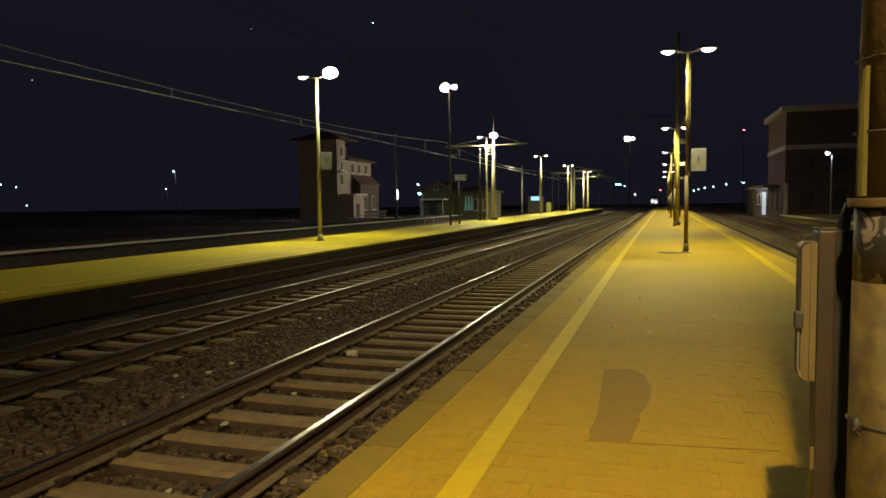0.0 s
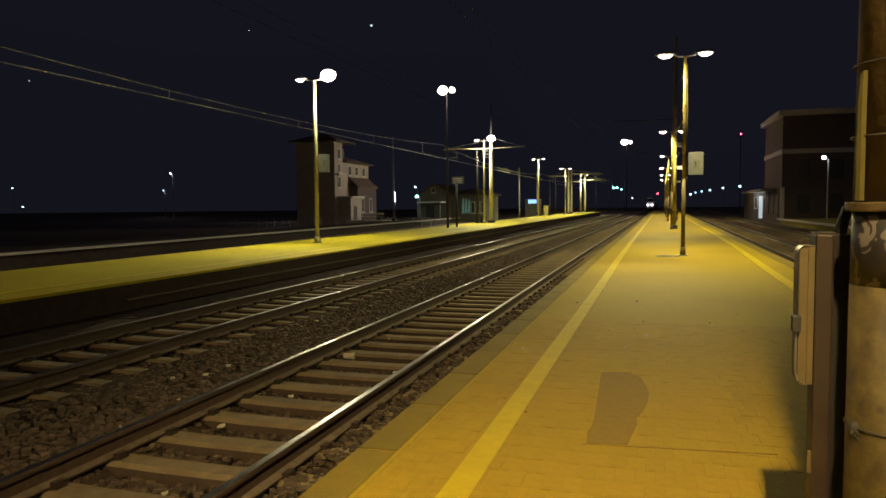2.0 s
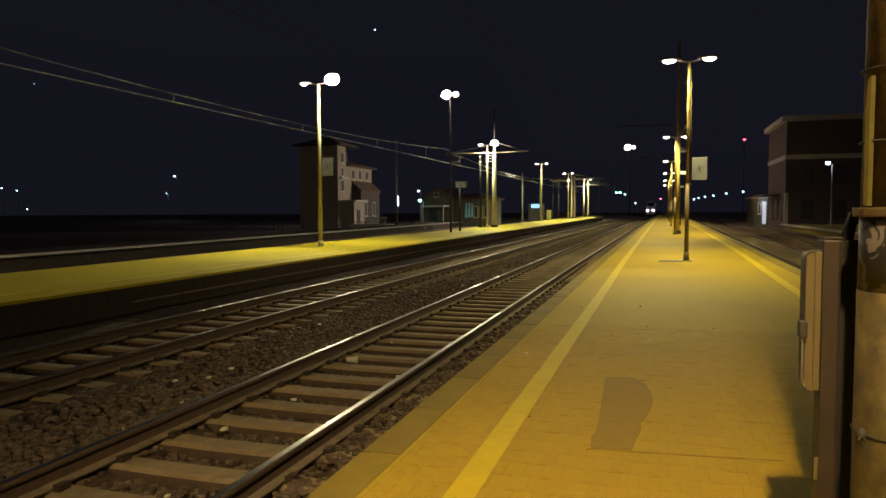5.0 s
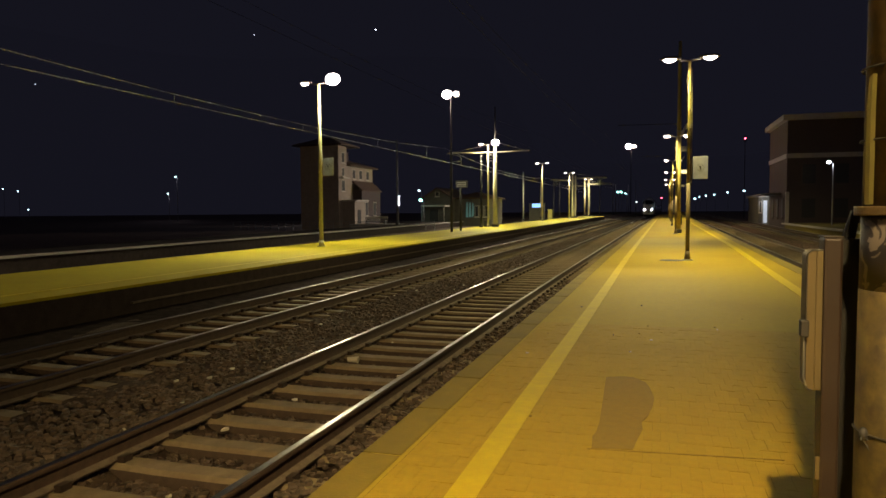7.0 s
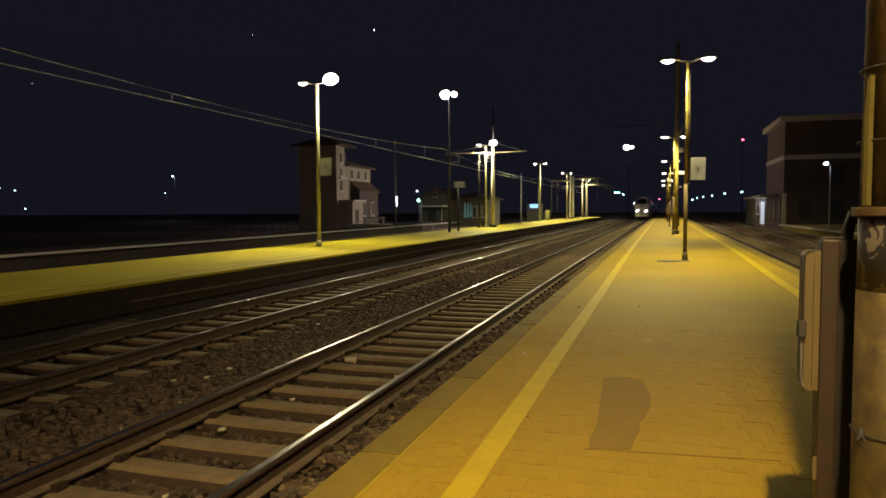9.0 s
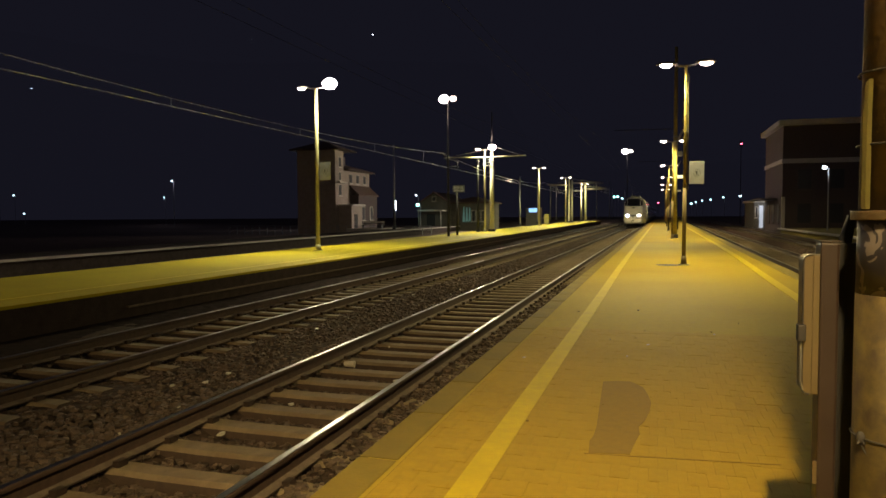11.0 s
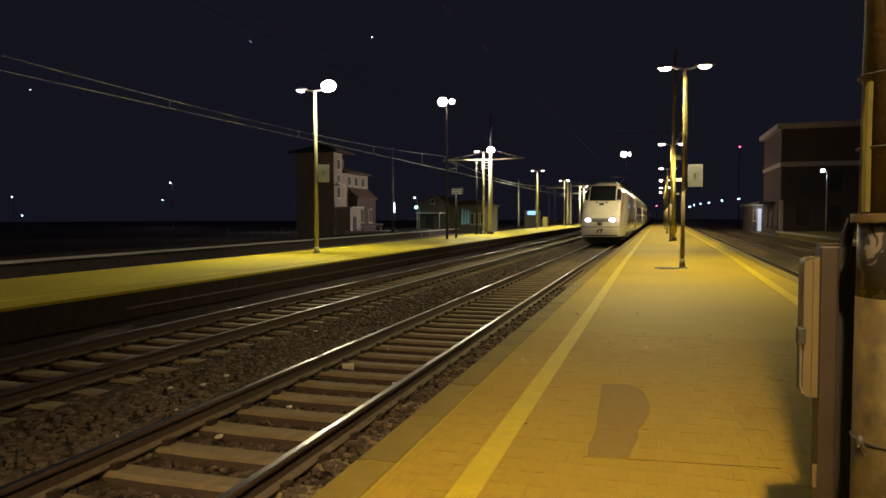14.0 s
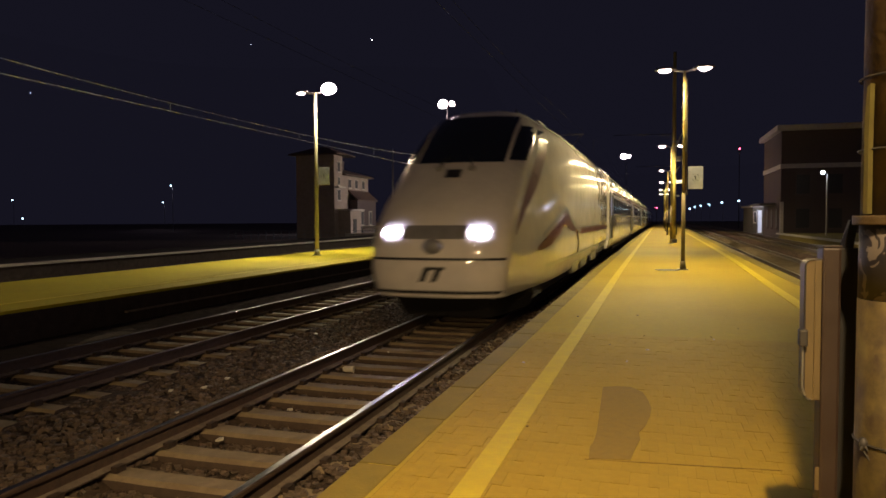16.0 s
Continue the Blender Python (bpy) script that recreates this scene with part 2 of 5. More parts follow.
def ballast_bed():
    ys = np.concatenate([np.arange(-4, 22, 0.16), np.arange(22, 60, 0.5), np.arange(60, 300, 4.0)])
    us = np.arange(0, 1.0001, 1 / 54)
    verts = []
    for y in ys:
        a, b = xl(y) + 0.02, EDGE + off(y) - 0.02
        for u in us:
            x = a + (b - a) * u
            h = noise.noise(Vector((x * 0.7, y * 0.7, 0))) * 0.035 + noise.noise(Vector((x * 4, y * 4, 3))) * 0.022
            c1, c2 = TRACK1 + off(y), TRACK2 + off(y)
            shoulder = min(abs(x - c1), abs(x - c2))
            sink = 0.05 * max(0.0, shoulder - 1.3)
            between = 0.085 if shoulder < 0.66 else 0.02
            verts.append((x, y, -0.535 - sink - between + h))
    m = len(us)
    faces = [(j * m + i, j * m + i + 1, (j + 1) * m + i + 1, (j + 1) * m + i) for j in range(len(ys) - 1) for i in range(m - 1)]
    tagged(new("ballast_bed", quads("ballast_bed", verts, faces, BALLAST)), "brown crushed stone ballast between the rails", "ballast", kind="structure")


def yard_bed():
    bm = strip(lambda y: xr(y) + 0.02, lambda y: 11.66, span(-4, 172, 4), -0.72, -0.57)
    solid("yard_ballast", bm, YARD, "reddish brown ballast of the yard tracks", "ballast", "structure")


def shade_strip():
    """shade painted as a dark sheet between the second track and the far platform"""
    ys = span(-4, 120, 2)
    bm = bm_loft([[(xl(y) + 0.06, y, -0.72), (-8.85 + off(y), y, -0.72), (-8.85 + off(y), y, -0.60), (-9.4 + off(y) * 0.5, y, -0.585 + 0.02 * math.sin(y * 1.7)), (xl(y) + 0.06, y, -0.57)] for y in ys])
    solid("painted_shade", bm, SHADED, "dark sheet painting the shade beside the far platform", "soil", "structure")


def stones(name, label, count, area, zf, smin, smax, seed):
    """many loose stones joined: angular eight-cornered lumps"""
    rng = np.random.default_rng(seed)
    base = np.array([(-1, -1, -1), (1, -1, -1), (1, 1, -1), (-1, 1, -1), (-1, -1, 1), (1, -1, 1), (1, 1, 1), (-1, 1, 1)], float)
    fc = np.array([(3, 2, 1, 0), (4, 5, 6, 7), (0, 1, 5, 4), (1, 2, 6, 5), (2, 3, 7, 6), (3, 0, 4, 7)])
    V = np.zeros((count, 8, 3))
    for i in range(count):
        x, y = area(rng)
        s = rng.uniform(smin, smax)
        b = base * rng.uniform(0.55, 1.0, (8, 3)) * s * np.array([1.0, rng.uniform(0.6, 1.0), rng.uniform(0.45, 0.8)])
        a, t = rng.uniform(0, 6.28), rng.uniform(-0.6, 0.6)
        R = np.array([[math.cos(a), -math.sin(a), 0], [math.sin(a), math.cos(a), 0], [0, 0, 1]]) @ np.array([[1, 0, 0], [0, math.cos(t), -math.sin(t)], [0, math.sin(t), math.cos(t)]])
        V[i] = b @ R.T + (x, y, zf(x, y) + s * 0.25)
    F = (fc[None] + np.arange(count)[:, None, None] * 8).reshape(-1, 4)
    tagged(new(name, quads(name, V.reshape(-1, 3).tolist(), F.tolist(), STONE)), label, "gravel", kind="stuff")


RAILPROF = [(-0.075, -0.172), (0.075, -0.172), (0.075, -0.16), (0.012, -0.14), (0.010, -0.045), (0.036, -0.036), (0.036, -0.008), (0.028, -0.001), (-0.028, -0.001), (-0.036, -0.008), (-0.036, -0.036), (-0.010, -0.045), (-0.012, -0.14), (-0.075, -0.16)]


def rail_mesh(f, ys):
    return bm_loft([[(f(y) + px, y, RAIL + pz) for px, pz in RAILPROF] for y in ys])


def rail_shine(f, ys):
    return bm_loft([[(f(y) + px, y, RAIL + pz) for px, pz in ((-0.029, -0.0005), (0.029, -0.0005), (0.024, 0.002), (-0.024, 0.002))] for y in ys])


def sleeper_mesh():
    bm = bmesh.new()
    prof = [(-1.2, -0.008), (-0.95, 0.0), (-0.55, 0.0), (-0.3, -0.006), (0.3, -0.006), (0.55, 0.0), (0.95, 0.0), (1.2, -0.008)]
    rings = []
    for x, z in prof:
        rings.append([bm.verts.new(v) for v in ((x, -0.14, -0.2), (x, 0.14, -0.2), (x, 0.11, z - 0.025), (x, 0.095, z), (x, -0.08, z), (x, -0.11, z - 0.035))])
    for A, B in zip(rings, rings[1:]):
        for k in range(6):
            bm.faces.new((A[k], A[(k + 1) % 6], B[(k + 1) % 6], B[k]))
    bm.faces.new(rings[0][::-1])
    bm.faces.new(rings[-1])
    me = mesh_of(bm, "sleeper", SLEEPER)
    # sides and ends take a darker brown than the top
    me.materials.append(SIDEBROWN)
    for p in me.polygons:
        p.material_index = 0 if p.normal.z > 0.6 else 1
    return me


PITCH = 0.6077         # sleeper spacing


def track(label, f, y0, y1, phase, sleepers_to, detail=True):
    t = thing("railway_track", pose(0, 0, 0), label, "railway track", "tracks", "structure")
    ys = span(y0, y1, 6)
    for dx in (-0.7525, 0.7525):
        r = part("rail", rail_mesh(lambda y: f(y) + dx, ys), RUST, t, "rusty rail")
        for sx in (-1, 1):
            foot = bm_loft([[(f(y) + dx + sx * px, y, RAIL + pz) for px, pz in ((0.014, -0.1385), (0.077, -0.158), (0.077, -0.162), (0.014, -0.142))] for y in ys])
            part("rail_foot", foot, DUST, r, "dusty rail foot")
        part("rail_head", rail_shine(lambda y: f(y) + dx, ys), RAILTOP, r, "polished running surface")
    y, rng, joined, clips = phase, random.Random(int(abs(f(0)) * 10)), bmesh.new(), bmesh.new()
    while y < sleepers_to:
        if detail and y < 75:
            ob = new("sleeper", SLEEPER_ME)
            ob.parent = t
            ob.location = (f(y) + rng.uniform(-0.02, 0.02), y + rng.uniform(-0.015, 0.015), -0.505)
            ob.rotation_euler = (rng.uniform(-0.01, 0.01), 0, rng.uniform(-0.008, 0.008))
            if y < 26:
                for dx in (-0.7525, 0.7525):
                    for sx in (-0.1, 0.1):
                        bm_box(f(y) + dx + sx - 0.03, y - 0.05, -0.51, f(y) + dx + sx + 0.03, y + 0.05, -0.455, 0, clips)
        else:
            bm_box(f(y) - 1.2, y - 0.12, -0.7, f(y) + 1.2, y + 0.12, -0.52, 0, joined)
        y += PITCH
    if joined.verts:
        part("far_sleepers", joined, SLEEPER, t)["kind"] = "stuff"
    else:
        joined.free()
    if clips.verts:
        part("rail_clips", clips, CLIP, t, "rusty rail clips")["kind"] = "stuff"
    else:
        clips.free()
    return t


# ---------- platforms ----------
def near_platform():
    ys = span(-40, 190, 5)
    p = solid("platform", strip(lambda y: EDGE + off(y) + 0.06, lambda y: xr(y) - 0.05, ys, -0.72, -0.006), SLAB, "tan paved island platform under sodium lamps", "platform", "structure")
    part("platform_wall", strip(lambda y: EDGE + off(y) + 0.02, lambda y: EDGE + off(y) + 0.055, ys, -0.72, -0.12), WALLD, p)
    part("platform_edge", strip(lambda y: xr(y) - 0.30, lambda y: xr(y), ys, -0.72, 0.0), COPE, p, "concrete far edge")
    part("yellow_line", strip(yl, lambda y: yl(y) + 0.16, span(-40, 190, 2.5), -0.004, 0.0035), YELLOW, p, "worn yellow safety line")
    part("yellow_line", strip(yr, lambda y: yr(y) + 0.2, span(-40, 190, 2.5), -0.004, 0.0035), YELLOW, p, "worn yellow safety line")
    return p


def coping(p):
    me = mesh_of(bm_box(0, -0.493, -0.16, 0.25, 0.493, 0.0, 0.008), "coping_stone", COPE)
    for i in range(-4, 60):
        ob = new("coping_stone", me)
        ob.parent = p
        y = i * 1.0 + 0.37
        ob.location = (EDGE + off(y), y, random.uniform(-0.003, 0.002))
    part("coping_run", strip(lambda y: EDGE + off(y), lambda y: COPING + off(y), span(60, 190, 5), -0.16, 0.0), COPE, p)


def pavers(p):
    rng = random.Random(4)
    W, D, G = 0.105, 0.205, 0.0018
    meshes = []
    for k in range(4):
        bm = bm_box(-W / 2 + G / 2, -D / 2 + G / 2, -0.03, W / 2 - G / 2, D / 2 - G / 2, 0.0)
        top = [v for v in bm.verts if v.co.z > -0.01]
        for v in top:
            v.co.z += rng.uniform(-0.0012, 0.0012)
        meshes.append(mesh_of(bm, "paver", PAVER))
    rest = bmesh.new()
    count, y, row = 0, 2.92, 0
    while y < 9.0:
        x = COPING + 0.012
        if row % 2:
            bm_box(x + G / 2, y + G / 2, -0.03, x + W / 2 - G / 2, y + D - G / 2, 0, 0, rest)
            x += W / 2
        while x < 2.0:
            cx, cy = x + W / 2, y + D / 2
            if count < 300 and -1.0 < cx < 0.6:
                ob = new("paver", meshes[rng.randrange(4)])
                ob.parent = p
                ob.location = (cx, cy, rng.uniform(-0.0015, 0.0015))
                count += 1
            else:
                dz = rng.uniform(-0.0015, 0.0015)
                bm_box(x + G / 2, y + G / 2, -0.03, x + W - G / 2, y + D - G / 2, dz, 0, rest)
            x += W
        y += D
        row += 1
    ob = part("paver_field", rest, PAVER, p)
    ob["kind"] = "stuff"
    part("cut_joint", bm_loft([[(-0.41, 4.298, z), (0.72, 4.418, z), (0.72, 4.411, z), (-0.41, 4.289, z)] for z in (-0.004, 0.003)]), PATCH, p, "dark cut across the paving")
    bed = bm_box(COPING + 0.005, 2.95, -0.02, 2.1, 9.0, -0.0045)
    part("joint_sand", bed, JOINT, p)


def patch_on_floor():
    ring = [(-0.43, 6.2), (-0.32, 6.26), (-0.2, 6.27), (-0.09, 6.1), (-0.05, 5.87), (-0.02, 5.6), (-0.03, 5.36), (-0.06, 5.1), (-0.1, 4.95), (-0.09, 4.78), (-0.12, 4.55), (-0.14, 4.35), (-0.26, 4.33), (-0.385, 4.31), (-0.40, 4.55), (-0.385, 4.62), (-0.38, 4.85), (-0.4, 5.4)]
    bm = bmesh.new()
    vs = [bm.verts.new((x, y, 0.004)) for x, y in ring]
    f = bm.faces.new(vs)
    g = bmesh.ops.extrude_face_region(bm, geom=[f])
    for v in g["geom"]:
        if isinstance(v, bmesh.types.BMVert):
            v.co.z = -0.01
    solid("mortar_patch", bm, PATCH, "dark irregular mortar patch in the platform paving", "patch", "structure")


def left_platform():
    ys = span(-40, 150, 5)
    p = solid("platform", strip(xl, lambda y: xl(y) - 4.9, ys, -0.72, 0.0), SLABL, "long low island platform across the tracks", "platform", "structure")
    part("yellow_line", strip(lambda y: xl(y) - 0.95, lambda y: xl(y) - 0.80, ys, -0.004, 0.004), YELLOW, p, "worn yellow safety line")
    # dark strip over the face, its shade put into the colour
    part("platform_edge", strip(lambda y: xl(y) + 0.002, lambda y: xl(y) + 0.05, ys, -0.72, -0.05), WALLD, p, "platform face coloured dark for its shade")
    part("coping_run", strip(lambda y: xl(y) - 0.26, lambda y: xl(y) + 0.06, ys, -0.05, 0.004), SLABL, p)
    part("wall_ledge", strip(lambda y: xl(y) + 0.052, lambda y: xl(y) + 0.12, span(11.5, 60, 4), -0.37, -0.335), DUST, p, "dusty ledge along the platform face")
    return p


# ---------- lamps ----------
def head_bm(sx, arm=0.54):
    """flat oval luminaire housing beside the pole"""
    bm = bm_ball((sx * (arm - 0.02), 0, 0.06), 0.30, 0.15, 0.085, 16, 8)
    for v in bm.verts:
        if v.co.z < 0.045:
            v.co.z = 0.045
    return bm


def lamp_post(x, y, height, group="platform lamps", bright=(False, False), r=0.07, label="pale yellow platform lamp post with two heads", lower=None, arm=0.54):
    t = thing("street_lamp", pose(x, y, 0), label, "lamp post", group)
    part("base_plate", bm_box(-0.15, -0.15, 0, 0.15, 0.15, 0.03, 0.006), STEEL, t)
    if lower is None:
        part("lower_pole", bm_tube([(0, 0, 0.03), (0, 0, 1.2), (0, 0, 2.2)], r * 1.12, 14, r * 1.1), POLEB, t, "thicker lower pole")
    foot = 2.2 if lower is None else 0.03
    part("pole", bm_tube([(0, 0, foot), (0, 0, 4), (0, 0, height)], r * (0.9 if lower is None else 1.0), 14, r * 0.72), lower or POLEY, t)
    part("collar", bm_tube([(0, 0, 0.03), (0, 0, 0.26)], r + 0.035, 14, r + 0.02), lower or POLEB, t)
    part("crossarm", bm_tube([(0.25 - arm, 0, height + 0.02), (0, 0, height - 0.03), (arm - 0.25, 0, height + 0.02)], 0.028, 8), HOUSING, t)
    for k, sx in enumerate((-1, 1)):
        bm = head_bm(sx, arm)
        for v in bm.verts:
            v.co.z += height
        h = part("lamp_head", bm, HOUSING, t)
        # bright bowls are enlarged to imitate the glare around them
        k2 = 1.35 if bright[k] else 1.0
        bg = bm_ball((sx * arm, -0.03, height + (0.14 if bright[k] else 0.045)), (0.24 if bright[k] else 0.18) * k2, (0.14 if bright[k] else 0.11) * k2, 0.09 * (2.6 if bright[k] else 1.0), 16, 10)
        part("lamp_glass", bg, HEADGB if bright[k] else HEADG, h, "glowing glass bowl")
    return t


def plate_sign(t, x0, x1, z0, z1):
    s = part("sign_plate", bm_box(x0, -0.02, z0, x1, 0.0, z1, 0.006), SIGNW, t, "pale square platform sign")
    c = Vector(((x0 + x1) / 2, -0.0125, (z0 + z1) / 2))
    r = (x1 - x0) * 0.24
    ring = bm_tube([c + Vector((r * math.cos(a), 0, r * math.sin(a))) for a in [2 * math.pi * i / 20 for i in range(21)]], 0.009, 6, caps=False)
    part("ring_mark", ring, INK, s)
    part("centre_bar", bm_box(c.x - 0.014, -0.024, c.z - r * 0.55, c.x + 0.014, -0.0195, c.z + r * 0.5), INK, s)
    part("centre_flag", bm_loft([[(c.x - 0.014, y, c.z + r * 0.5), (c.x - 0.014, y, c.z + r * 0.28), (c.x - 0.05, y, c.z + r * 0.1), (c.x - 0.05, y, c.z + r * 0.26)] for y in (-0.024, -0.0195)]), INK, s)


# ---------- the train ----------
TWHITE = mat("train_white_paint", (0.69, 0.66, 0.62), (0.63, 0.60, 0.565), 3, 0.10, bump=0.0, third=(0.44, 0.43, 0.43), third_scale=1.2, third_amt=0.4)
TRED = mat("train_red_stripe", (0.13, 0.04, 0.034), (0.10, 0.03, 0.026), 4, 0.3)
TGREY = mat("train_grey_band", (0.20, 0.20, 0.21), None, 4, 0.35)
TDARK = mat("train_underframe", (0.011, 0.010, 0.010), None, 6, 0.7)
TGLASS = glass("train_dark_glass")
TLAMP = glow("headlight_lit", (0.86, 0.86, 1.0), 130)
TLINE = mat("train_black_trim", (0.02, 0.02, 0.02), None, 6, 0.5)
LITWIN = glow("dim_lit_vestibule_window", (0.45, 0.5, 1.0), 0.16)
P_N = 2.6


def nose_y(z):
    """front line of the nose over the rail: metres behind the foremost point"""
    k = [(0.5, 0.12), (0.75, 0.02), (1.1, 0.0), (1.35, 0.05), (1.6, 0.15), (2.0, 0.53), (2.4, 1.05), (2.85, 1.66), (3.2, 2.12), (3.55, 2.60), (3.85, 3.05), (4.02, 3.55), (4.12, 4.2), (4.18, 5.2)]
    for (a, u), (b, v) in zip(k, k[1:]):
        if z <= b:
            return u + (v - u) * max(0, (z - a)) / (b - a)
    return k[-1][1]


def half_w(z):
    if z < 1.2:
        return 1.34 + 0.13 * math.sin(math.pi / 2 * max(0, z - 0.45) / 0.75)
    if z < 2.3:
        return 1.47
    u = min(1.0, (z - 2.3) / 1.88)
    return 1.47 * (1 - u ** 5) ** (1 / 2.2) if u < 1 else 0.0


def nose_d(z):
    """how far back the front corner is rounded"""
    return 0.52 + 0.22 * max(0, z - 1.5)


CORNER, TAPER = 0.81, 4.2


def x_at(z, y):
    d, D = y - nose_y(z), nose_d(z)
    if d < D:
        return half_w(z) * CORNER * (1 - (1 - max(0, d) / D) ** P_N) ** (1 / P_N)
    u = min(1.0, (d - D) / TAPER)
    return half_w(z) * (CORNER + (1 - CORNER) * math.sin(math.pi / 2 * u))


def y_at(z, x):
    w = max(1e-4, half_w(z))
    q = min(0.999, abs(x) / w)
    if q < CORNER:
        return nose_y(z) + nose_d(z) * (1 - (1 - (q / CORNER) ** P_N) ** (1 / P_N))
    return nose_y(z) + nose_d(z) + TAPER * math.asin((q - CORNER) / (1 - CORNER)) / (math.pi / 2)


ZS = [0.55, 0.64, 0.8, 1.0, 1.2, 1.4, 1.6, 1.8, 2.0, 2.2, 2.4, 2.6, 2.8, 3.0, 3.17, 3.34, 3.48, 3.62, 3.74, 3.84, 3.93, 4.01, 4.08, 4.13, 4.16, 4.18]


def nose_body(length):
    fr = [0, 0.01, 0.03, 0.07, 0.13, 0.2, 0.3, 0.42, 0.56, 0.72, 0.88, 1.0]
    bm = bmesh.new()
    rows = []
    for z in ZS:
        side = []
        for s in fr:
            y = nose_y(z) + nose_d(z) * s
            side.append((x_at(z, y), y))
        for u in (0.12, 0.28, 0.46, 0.65, 0.83, 1.0):
            y = nose_y(z) + nose_d(z) + TAPER * u
            side.append((x_at(z, y), y))
        tail = [(half_w(z), y) for y in (10, 14, length)]
        half = side + tail
        rows.append([bm.verts.new((-x, y, z)) for x, y in reversed(half)] + [bm.verts.new((x, y, z)) for x, y in half[1:]])
    for A, B in zip(rows, rows[1:]):
        for k in range(len(A) - 1):
            f = bm.faces.new((A[k], A[k + 1], B[k + 1], B[k]))
            f.smooth = True
    bmesh.ops.remove_doubles(bm, verts=bm.verts, dist=0.002)
    return bm


def front_patch(x0, x1, z0, z1, out=0.012, nx=10, nz=6, taper=0.0, round_c=0.0, shear=0.0):
    """sheet that follows the nose, out metres proud of it; taper narrows it upwards"""
    bm = bmesh.new()
    grid = []
    for j in range(nz + 1):
        v = j / nz
        z = z0 + (z1 - z0) * v
        row = []
        for i in range(nx + 1):
            u = i / nx
            k = 1 - taper * v
            c = (x0 + x1) / 2
            ins = round_c * max(0, abs(2 * v - 1) - 0.6) / 0.4
            x = c + ((x0 - c) + (x1 - x0) * u) * k * (1 - ins) + shear * (z - z0)
            row.append(bm.verts.new((x, y_at(z, x) - out, z + out * 0.5)))
        grid.append(row)
    for A, B in zip(grid, grid[1:]):
        for k in range(nx):
            bm.faces.new((A[k], A[k + 1], B[k + 1], B[k])).smooth = True
    return bm


def side_patch(lo, hi, ya, yb, side, out=0.008, n=14, nz=3):
    """sheet on the flank between two height lines lo(y), hi(y)"""
    bm = bmesh.new()
    grid = []
    for i in range(n + 1):
        y = ya + (yb - ya) * i / n
        a, b = lo(y), hi(y)
        grid.append([bm.verts.new((side * (x_at(a + (b - a) * j / nz, y) + out), y, a + (b - a) * j / nz)) for j in range(nz + 1)])
    for A, B in zip(grid, grid[1:]):
        for k in range(nz):
            bm.faces.new((A[k], A[k + 1], B[k + 1], B[k])).smooth = True
    return bm


def corner_patch(z0, z1, ya, yb, side, out=0.008, n=18, m=4):
    """sheet on the flank between two lines ya(z), yb(z)"""
    bm = bmesh.new()
    grid = []
    for i in range(n + 1):
        z = z0 + (z1 - z0) * i / n
        a, b = ya(z), yb(z)
        grid.append([bm.verts.new((side * (x_at(z, a + (b - a) * j / m) + out), a + (b - a) * j / m, z)) for j in range(m + 1)])
    for A, B in zip(grid, grid[1:]):
        for k in range(m):
            bm.faces.new((A[k], A[k + 1], B[k + 1], B[k])).smooth = True
    return bm


def swoosh_line(y):
    """height of the swoosh: a slow rise to a rounded peak, then down to the seam"""
    d = y - 5.4
    rise, fall = 2.13 + d * 0.215, 2.13 - d * 0.27
    z = (rise + fall) / 2 - math.sqrt(((rise - fall) / 2) ** 2 + 0.004)
    return z if y < 5.4 else max(1.6, z)


def wheel(parent, x, y):
    bm = bm_tube([(x - 0.06, y, 0.46), (x + 0.06, y, 0.46)], 0.46, 20)
    part("wheel", bm, TDARK, parent)


def bogie(parent, y):
    b = part("bogie", bm_box(-1.15, y - 1.6, 0.32, 1.15, y + 1.6, 0.72, 0.05), TDARK, parent, "black bogie frame")
    for dy in (-1.35, 1.35):
        for x in (-0.76, 0.76):
            wheel(b, x, y + dy)


